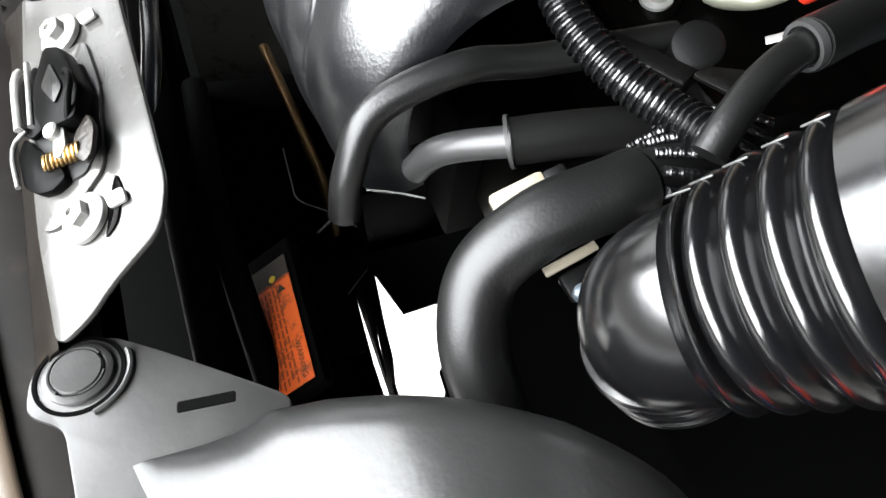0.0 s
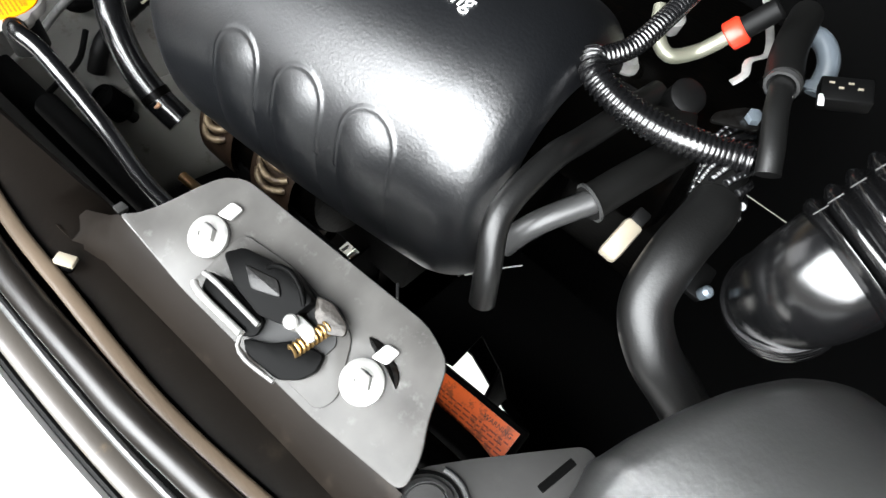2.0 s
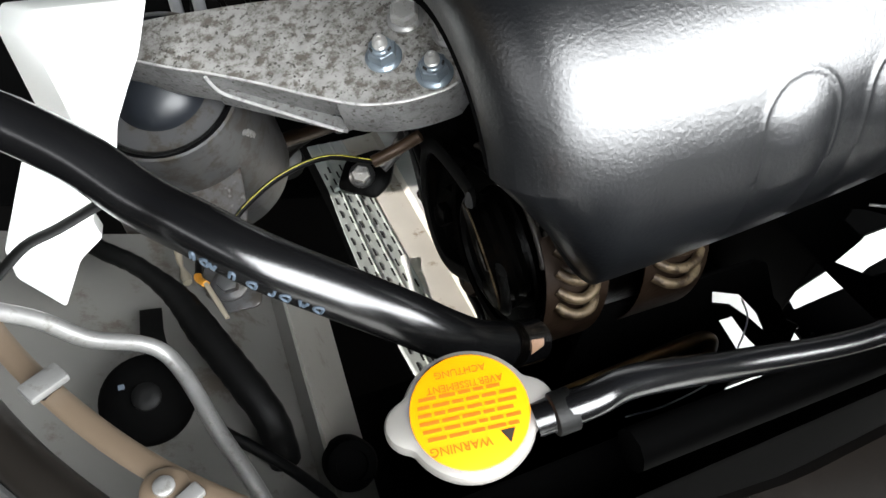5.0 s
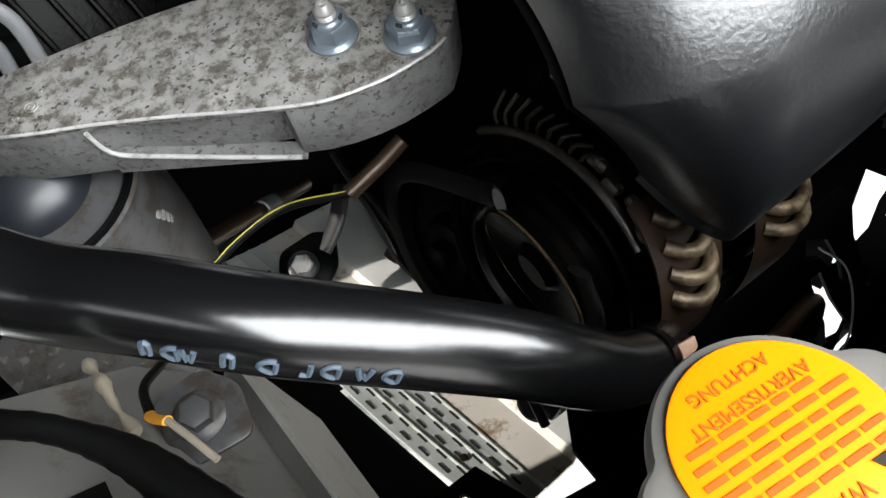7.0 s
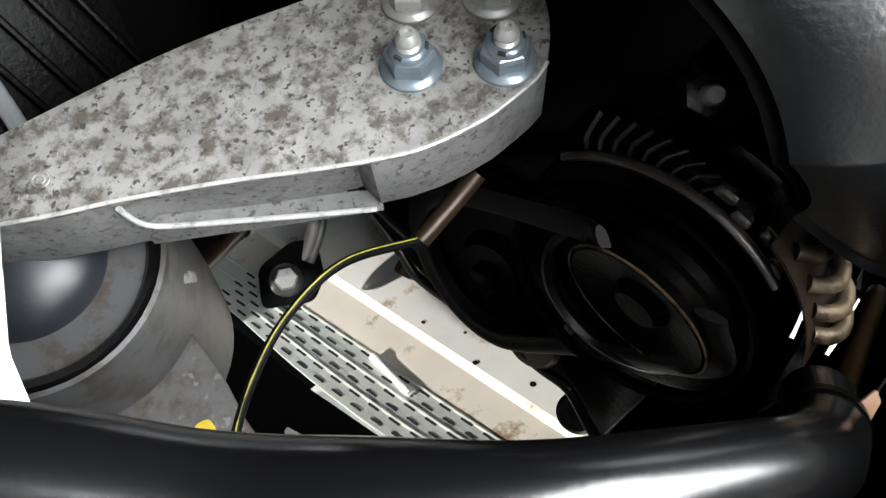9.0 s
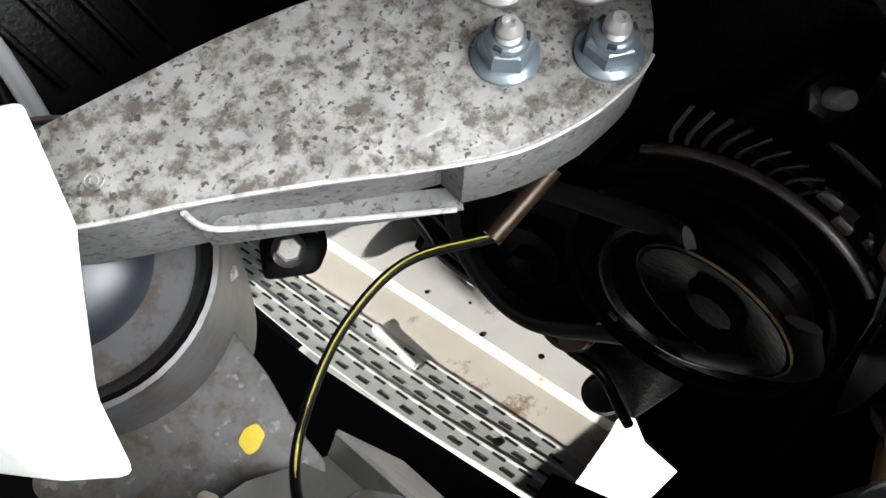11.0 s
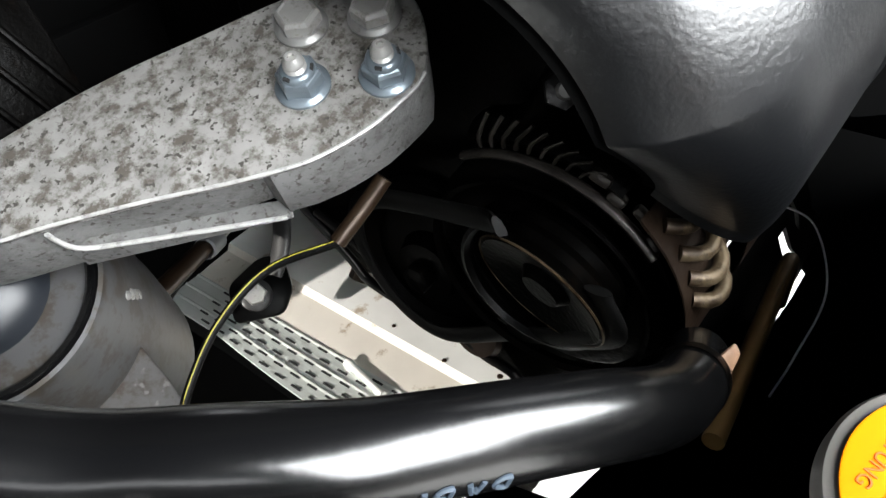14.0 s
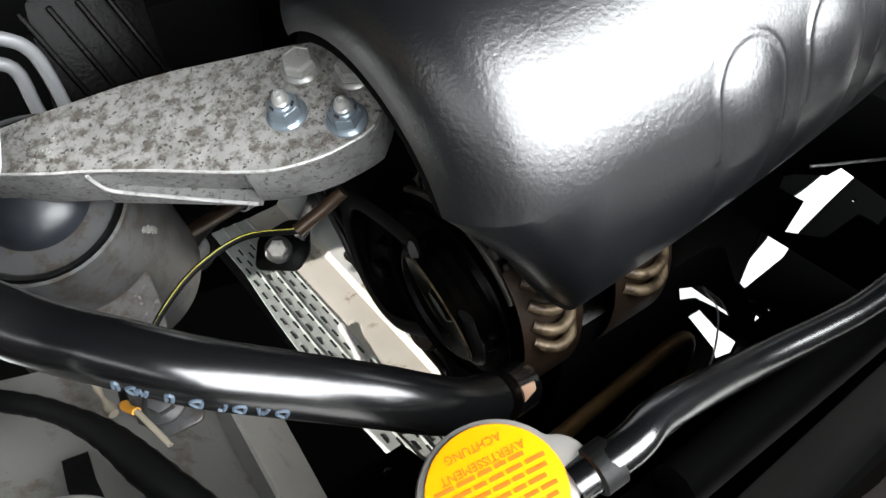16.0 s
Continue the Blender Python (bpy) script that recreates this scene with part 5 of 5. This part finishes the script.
ribbon("side_panel", [[(x, y, z), (x - 0.006, y, z - 0.010), (x - 0.012, y, z - 0.004), (x - 0.045, y, z + 0.026), (x - 0.075, y, z + 0.036), (x - 0.12, y, z + 0.050), (x - 0.17, y, z + 0.070)] for y, x, z in RAIL], 0.004, PANELGREY, body)
ribbon("rail", [[(x, y, z + 0.001), (x + 0.002, y, z + 0.002), (x + 0.0425 - 0.045 * (0.28 - y), y, 0.538 + 0.10 * (0.28 - y)), (x + 0.0435 - 0.045 * (0.28 - y), y, 0.500)] for y, x, z in RAIL], 0.003, RAILGREY, body, "side rail coloured paler as if lit")
bolt_m = frame_at((-0.4426, 0.2603, 0.6535), (-0.25, -0.35, 0.9))
part("panel_plate", slab(rounded([(-0.019, -0.016), (0.015, -0.020), (0.021, 0.004), (0.010, 0.020), (-0.014, 0.018)], 0.006), 0.003, bolt_m, 0.001), BODYGREY, body, "dirty pressed plate under the bolt")
part("panel_washer", lathe([(0.0115, 0.0), (0.0115, 0.0022), (0.009, 0.004)], bolt_m, 24), BODYGREY, body)
part("panel_bolt", slab([(p[0], p[1]) for p in hexagon(0.0076)], 0.008, bolt_m @ Matrix.Translation((0, 0, 0.010)), 0.0016), BODYGREY, body)
hm = frame_at((-0.5030, 0.166, 0.694), (0.0, -0.42, 0.9))
horn = thing("horn", "round black horn beside the inner wing panel", "horn")
part("dish", lathe([(0.020, -0.014), (0.0225, -0.010), (0.0228, -0.004), (0.020, 0.0), (0.012, 0.003), (0.004, 0.0045)], hm, 36), PITCH, horn)
part("hub", lathe([(0.007, 0.003), (0.007, 0.0058), (0.005, 0.007), (0.002, 0.007)], hm, 20), PLASTIC, horn)
part("stamp", box(0.003, 0.0025, 0.0005, hm @ Matrix.Translation((-0.010, 0.008, 0.0036)), 0.0001), GREYPRINT, horn, "small pale mark")
ribbon("strap", [[(-0.500, 0.185, 0.690), (-0.488, 0.183, 0.690)], [(-0.500, 0.215, 0.684), (-0.488, 0.213, 0.684)], [(-0.498, 0.245, 0.668), (-0.486, 0.243, 0.668)]], 0.003, PLASTIC, horn, "black mounting strap")
plugm = frame_at((-0.4110, 0.1220, 0.640), (-0.1, -0.55, 0.83))
stop = thing("rubber_stop", "round black rubber stop on the side rail", "stop")
part("body", lathe([(0.0150, -0.030), (0.0150, -0.004), (0.0135, 0.0), (0.009, 0.0015), (0.0085, -0.002), (0.002, -0.002)], plugm, 32), PITCH, stop)
part("stem", lathe([(0.006, -0.05), (0.006, -0.028), (0.004, -0.026)], plugm, 16), PLASTIC, stop)
tank = thing("washer_reservoir", "white plastic washer reservoir with a black strap", "reservoir")


def shell(name, pts, depth, mat, parent, label="", bevel=0.004):
    """A moulded body: an outline given in space, drawn back by depth."""
    own = bmesh.new()
    back = Vector(depth)
    top = [own.verts.new(p) for p in pts]
    low = [own.verts.new(Vector(p) + back) for p in pts]
    own.faces.new(top)
    own.faces.new(low[::-1])
    for i in range(len(pts)):
        own.faces.new((top[i], low[i], low[(i + 1) % len(pts)], top[(i + 1) % len(pts)]))
    bmesh.ops.recalc_face_normals(own, faces=own.faces)
    if bevel:
        bmesh.ops.bevel(own, geom=list(own.edges), offset=bevel, segments=3, affect='EDGES', profile=0.5)
    return part(name, own, mat, parent, label)


shell("bottle", [(-0.489, 0.286, 0.744), (-0.484, 0.303, 0.757), (-0.465, 0.326, 0.784), (-0.452, 0.362, 0.797), (-0.512, 0.362, 0.797), (-0.515, 0.334, 0.797), (-0.503, 0.293, 0.754)], (-0.02, 0.05, -0.02), TANK, tank, bevel=0.003)
shell("neck", [(-0.529, 0.278, 0.772), (-0.500, 0.258, 0.750), (-0.508, 0.250, 0.740), (-0.505, 0.243, 0.733), (-0.518, 0.237, 0.726), (-0.530, 0.223, 0.709), (-0.548, 0.236, 0.724), (-0.550, 0.246, 0.735)], (0.0, 0.04, -0.03), TANK, tank, bevel=0.002)
part("strap", sweep([(-0.556, 0.236, 0.728), (-0.540, 0.243, 0.738), (-0.524, 0.246, 0.742), (-0.502, 0.252, 0.748), (-0.49, 0.27, 0.74)], 0.0035, 10, flat=0.5), MATTRUBBER, tank, "black strap")
rod = thing("bonnet_stay", "bare steel bonnet stay rod with a bend", "rod")
part("rod", sweep([(-0.575, 0.175, 0.79), (-0.539, 0.181, 0.755), (-0.520, 0.178, 0.735), (-0.490, 0.174, 0.715), (-0.475, 0.130, 0.700), (-0.464, 0.096, 0.687), (-0.455, 0.05, 0.67)], 0.0040, 12), DULLZINC, rod)
# loom
harness = thing("wiring_harness", "thick black taped wiring harness along the wing", "wiring loom")
part("sleeve", sweep([(-0.545, 0.325, 0.694), (-0.5138, 0.289, 0.684), (-0.4935, 0.266, 0.683), (-0.477, 0.237, 0.682), (-0.467, 0.205, 0.680), (-0.4545, 0.170, 0.674), (-0.447, 0.150, 0.664), (-0.444, 0.138, 0.640)], 0.008, 16, wave=lambda u: 0.0056 + 0.0035 * min(1.0, max(0.0, (u - 0.09) / 0.05)) + 0.0003 * math.sin(u * 900)), PLASTIC, harness)
part("branch", sweep([(-0.472, 0.150, 0.668), (-0.4497, 0.128, 0.660), (-0.436, 0.107, 0.660), (-0.429, 0.0915, 0.660), (-0.426, 0.07, 0.650)], 0.0032, 10), PLASTIC, harness, "thin black branch cable")
part("tape", sweep([(-0.4676, 0.318, 0.660), (-0.4680, 0.292, 0.666), (-0.4690, 0.276, 0.667), (-0.4680, 0.258, 0.667)], 0.004, 10, wave=lambda u: 0.0024 + 0.0012 * math.sin(u * 1700)), CREAM, harness, "crumpled pale tape wrap")
earth = thing("earth_wire", "yellow-green striped earth wire in a brown sleeve", "wire")
WP = [(-0.3364, 0.2905, 0.7043), (-0.3621, 0.3136, 0.6956), (-0.3915, 0.3182, 0.6834), (-0.4174, 0.3139, 0.6677), (-0.4376, 0.3041, 0.6537), (-0.4560, 0.2760, 0.6700), (-0.4622, 0.2500, 0.6790)]
part("wire", sweep(WP, 0.0021, 10), PLASTIC, earth, "black wire")
part("stripe", sweep([(x, y - 0.0005, z + 0.0016) for x, y, z in WP], 0.00065, 8), WIRE, earth, "yellow-green stripe")
part("sleeve", sweep([(-0.308, 0.2840, 0.7250), (-0.3187, 0.2870, 0.7160), (-0.3370, 0.2910, 0.7040)], 0.0042, 12), BROWN, earth, "brown rusty sleeve")
part("tag", sweep([(-0.4622, 0.2510, 0.6790), (-0.4625, 0.2440, 0.6830), (-0.4600, 0.2345, 0.6885)], 0.0024, 10, flat=0.7), ORANGETAPE, earth, "orange tape tag")
part("lead", sweep([(-0.4600, 0.2350, 0.6885), (-0.4570, 0.2180, 0.6900), (-0.4545, 0.2060, 0.6890)], 0.0015, 10, flat=0.7), CREAM, earth, "pale lead end")

# ---- slotted sheet below ----
tray = tagged(new("slotted_sheet"), "pale painted folded floor sheet with rows of slots", "panel", kind="structure")


def rim(y):
    """The sheet's outer edge at that depth."""
    return -0.252 - 0.010 * math.sin(max(0.0, min(1.0, (y - 0.28) / 0.35)) * math.pi)


ys = [0.262 + 0.046 * k for k in range(11)]
for a, b in ((0.0, 0.0145), (0.0165, 0.031), (0.033, 0.0475)):
    rows = [[(rim(y) * (1 - a / 0.0475) + -0.252 * (a / 0.0475) + a, y, 0.3665), (rim(y) * (1 - b / 0.0475) - 0.252 * (b / 0.0475) + b, y, 0.3665)] for y in ys]
    ribbon("slotted_strip", rows, 0.003, SLOTTED, tray, "greenish grey strip with slots")
for a in (0.0155, 0.032, 0.0485):
    part("bead", sweep([(rim(y) * (1 - a / 0.0485) - 0.252 * (a / 0.0485) + a, y, 0.3660) for y in ys], 0.0020, 8), SLOTTED, tray)
ribbon("ledge", [[(-0.203, y, 0.366), (-0.190, y, 0.368), (-0.168 + 0.02 * (y - 0.27), y, 0.370), (-0.163 + 0.02 * (y - 0.27), y, 0.378)] for y in ys], 0.003, LEDGE, tray, "dirty beige ledge")
ribbon("band", [[(-0.163 + 0.02 * (y - 0.27), y, 0.378), (-0.145 + 0.05 * (y - 0.27), y, 0.379), (-0.118 + 0.8 * max(0.0, y - 0.50), y, 0.380), (-0.114 + 0.8 * max(0.0, y - 0.46), y, 0.372)] for y in ys], 0.003, PLATE, tray, "white painted band with rust spots")
part("stud", sweep([(-0.206, 0.484, 0.3695), (-0.211, 0.458, 0.3695), (-0.217, 0.428, 0.3695)], 0.0040, 12, wave=lambda s: 0.0048 if s < 0.010 else 0.0034), PLATE, tray, "pale welded stud")
part("stud_foot", box(0.010, 0.012, 0.002, Matrix.Translation((-0.215, 0.432, 0.3690)), 0.001), PLATE, tray)
slot_mesh = box(0.0023, 0.0125, 0.001, Matrix(), 0)
sm = bpy.data.meshes.new("slot")
slot_mesh.to_mesh(sm)
slot_mesh.free()
sm.materials.append(HOLE)
for i in range(16):
    for j in range(6):
        y = 0.285 + 0.0245 * i + (0.012 if j % 2 else 0)
        a = 0.0045 + 0.0082 * j
        if abs(a - 0.0155) < 0.002 or abs(a - 0.032) < 0.002:
            a += 0.003
        ob = new("slot", sm)
        ob.parent = tray
        ob.matrix_local = Matrix.Translation((rim(y) * (1 - a / 0.0475) - 0.252 * (a / 0.0475) + a, y, 0.3668))
for x, y, r in ((-0.232, 0.330, 0.004), (-0.150, 0.470, 0.002), (-0.158, 0.40, 0.0025), (-0.135, 0.43, 0.0018), (-0.145, 0.345, 0.003), (-0.12, 0.41, 0.002)):
    part("rust_spot", lathe([(r, 0), (r, 0.0006), (r * 0.6, 0.001)], Matrix.Translation((x, y, 0.367 if x < -0.2 else 0.3785)), 12), BROWN, tray, "small rusty screw head")

bh = frame_at((-0.239, 0.5493, 0.4532), (-0.35, -0.55, 0.75), (0.8, -0.5, 0))
dh = thing("body_mount", "black steel bracket with a grey flange bolt", "mount")
part("bracket", slab(rounded([(-0.026, -0.020), (0.020, -0.024), (0.034, -0.004), (0.034, 0.030), (0.012, 0.034), (-0.022, 0.016)], 0.008), 0.008, bh, 0.002), GREASE, dh, "black bent bracket plate")
part("arm", sweep([bh @ Vector(p) for p in ((0.020, 0.014, -0.004), (0.036, 0.040, 0.002), (0.046, 0.075, 0.006))], 0.010, 12, flat=0.5), PIPEGREY, dh, "grey strap")
bolt = part("bolt", lathe([(0.0150, 0.0004), (0.0150, 0.0026), (0.0120, 0.0046)], bh, 28), PIPEGREY, dh, "grey flange bolt")
part("bolt_head", lathe([(0.0105, 0.004), (0.0105, 0.0110), (0.0092, 0.0128), (0.003, 0.0128)], bh, 6), PALEBOLT, bolt, smooth=False)
block = thing("engine_block", "near-black engine block under the cover, with added occluding boxes", "engine")
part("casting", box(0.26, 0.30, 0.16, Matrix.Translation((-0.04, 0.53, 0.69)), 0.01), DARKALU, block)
# two boxes added to block the camera's view of the bright sheet
part("side_occluder", box(0.11, 0.06, 0.17, Matrix.Translation((-0.145, 0.275, 0.615)), 0.006), PITCH, block)
part("front_occluder", box(0.19, 0.13, 0.13, Matrix.Translation((-0.112, 0.335, 0.645)), 0.008), DARKALU, block)
hose("oil_pipe", "golden brown bent metal pipe below the engine cover", [(-0.288, 0.1240, 0.6272), (-0.250, 0.1276, 0.6236), (-0.210, 0.1315, 0.620), (-0.155, 0.1368, 0.6145), (-0.1300, 0.1390, 0.608), (-0.1150, 0.1405, 0.590), (-0.110, 0.142, 0.555)], 0.0052, BRONZE, 12)

cast = thing("pump_casting", "smooth grey cast metal housing behind the mount", "casting")
KM = frame_at((-0.275, 0.440, 0.84), (0.15, 0.25, 0.95))
part("housing", lathe([(0.012, -0.052), (0.028, -0.050), (0.036, -0.042), (0.045, 0.0), (0.046, 0.04), (0.03, 0.045)], KM, 36), CASTGREY, cast)
part("ring", lathe([(0.0455, 0.002), (0.049, 0.004), (0.049, 0.012), (0.0455, 0.014)], KM, 36, ring=True), STEEL, cast)
lid = thing("air_filter_box", "smooth dark grey plastic air filter box", "air box")
LM = frame_at((0.135, 0.36, 0.985), (-0.15, -0.42, 0.9), (0.15, 0.9, -0.35))
part("lid", slab(rounded([(0, 0), (0.22, 0.0), (0.22, -0.2), (0.0, -0.2)], 0.03), 0.03, LM, 0.01), PLASTIC, lid)
red = thing("battery_terminal_cover", "glossy red plastic terminal cover beside a blue cable", "cover")
part("cap", box(0.046, 0.044, 0.026, frame_at((0.303, 0.196, 0.917), (0.1, -0.2, 0.97), (1, 0.4, 0)), 0.008), RED, red)
part("post", box(0.10, 0.09, 0.09, Matrix.Translation((0.328, 0.236, 0.857)), 0.006), PLASTIC, red, "dark case below")
part("cable", sweep([(0.270, 0.205, 0.900), (0.2745, 0.188, 0.921), (0.280, 0.176, 0.930), (0.292, 0.168, 0.928), (0.305, 0.165, 0.915)], 0.0022, 10), BLUE, red, "blue cable")
for pts in ([(-0.450, 0.50, 0.775), (-0.426, 0.50, 0.767), (-0.412, 0.50, 0.754), (-0.405, 0.50, 0.724), (-0.40, 0.50, 0.68)], [(-0.455, 0.51, 0.755), (-0.432, 0.51, 0.747), (-0.423, 0.51, 0.737), (-0.420, 0.51, 0.710), (-0.415, 0.51, 0.67)]):
    tagged(part("brake_pipe", sweep(pts, 0.0048, 12), CASTGREY), "bent grey metal pipe behind the mount", "pipe", "brake pipes")
shield = thing("heat_shield", "dark ribbed metal shield behind the engine mount", "shield")
SM = frame_at((-0.37, 0.53, 0.735), (0.0, -0.9, 0.43), (1, 0, 0))
part("plate", slab(rounded([(-0.04, -0.05), (0.05, -0.05), (0.05, 0.04), (-0.03, 0.04)], 0.008), 0.003, SM, 0.001), DARKALU, shield)
for k in range(4):
    part("rib", box(0.004, 0.075, 0.006, SM @ Matrix.Translation((-0.024 + 0.020 * k, -0.004, 0.003)) @ Matrix.Rotation(0.35, 4, 'Z'), 0.0015), DARKALU, shield, "worn raised rib")
# added panel, hides the bright ground behind the engine bay
tagged(part("ground_blocker_rear", box(0.64, 0.02, 0.62, Matrix.Translation((-0.31, 0.73, 0.36)), 0.004), PITCH), "black panel added to hide bright ground beyond the bay", "panel", kind="structure")
rail = thing("steering_rod", "dull brown metal rod under the engine mount", "rod")
part("rod", sweep([(-0.3778, 0.4924, 0.5659), (-0.3044, 0.5267, 0.5472), (-0.1942, 0.6038, 0.5019)], 0.0075, 14), BROWN, rail)
part("ferrule", lathe([(0.0078, -0.012), (0.0098, -0.011), (0.0098, 0.011), (0.0078, 0.012)], frame_at((-0.262, 0.552, 0.531), (0.8, 0.5, -0.3)), 22, ring=True), CASTGREY, rail, "grey metal ferrule")

# ---- intake side groups and duct, moved to fit the camera's view ----
view_fitted = [o for o in scene.objects if not o.parent and o.name.split(".")[0] in ("coolant_hose", "braided_sleeve", "heater_pipe", "wiring_conduit", "breather_hose", "clip_ring", "fuel_pipe", "cylinder_head", "coolant_elbow", "harness_connector", "sensor_connector", "bracket_tab", "air_filter_box", "intake_bellows")]
for o in view_fitted:
    o.matrix_world = INTAKE
duct.matrix_world = DUCTS
jm = frame_at((-0.319, 0.5844, 0.4747), (-0.2, -0.5, 0.8))
part("socket", lathe([(0.006, -0.026), (0.015, -0.024), (0.018, -0.010), (0.016, 0.002), (0.010, 0.009), (0.003, 0.011)], jm, 28), CASTGREY, rail, "pale grey ball joint socket")
part("boot", lathe([(0.019, -0.036), (0.021, -0.030), (0.016, -0.024), (0.010, -0.022)], jm, 28), MATTRUBBER, rail, "black rubber boot")
part("link", sweep([(-0.302, 0.528, 0.546), (-0.314, 0.556, 0.510), (-0.319, 0.582, 0.476)], 0.0060, 12), MATTRUBBER, rail, "dark link to the joint")
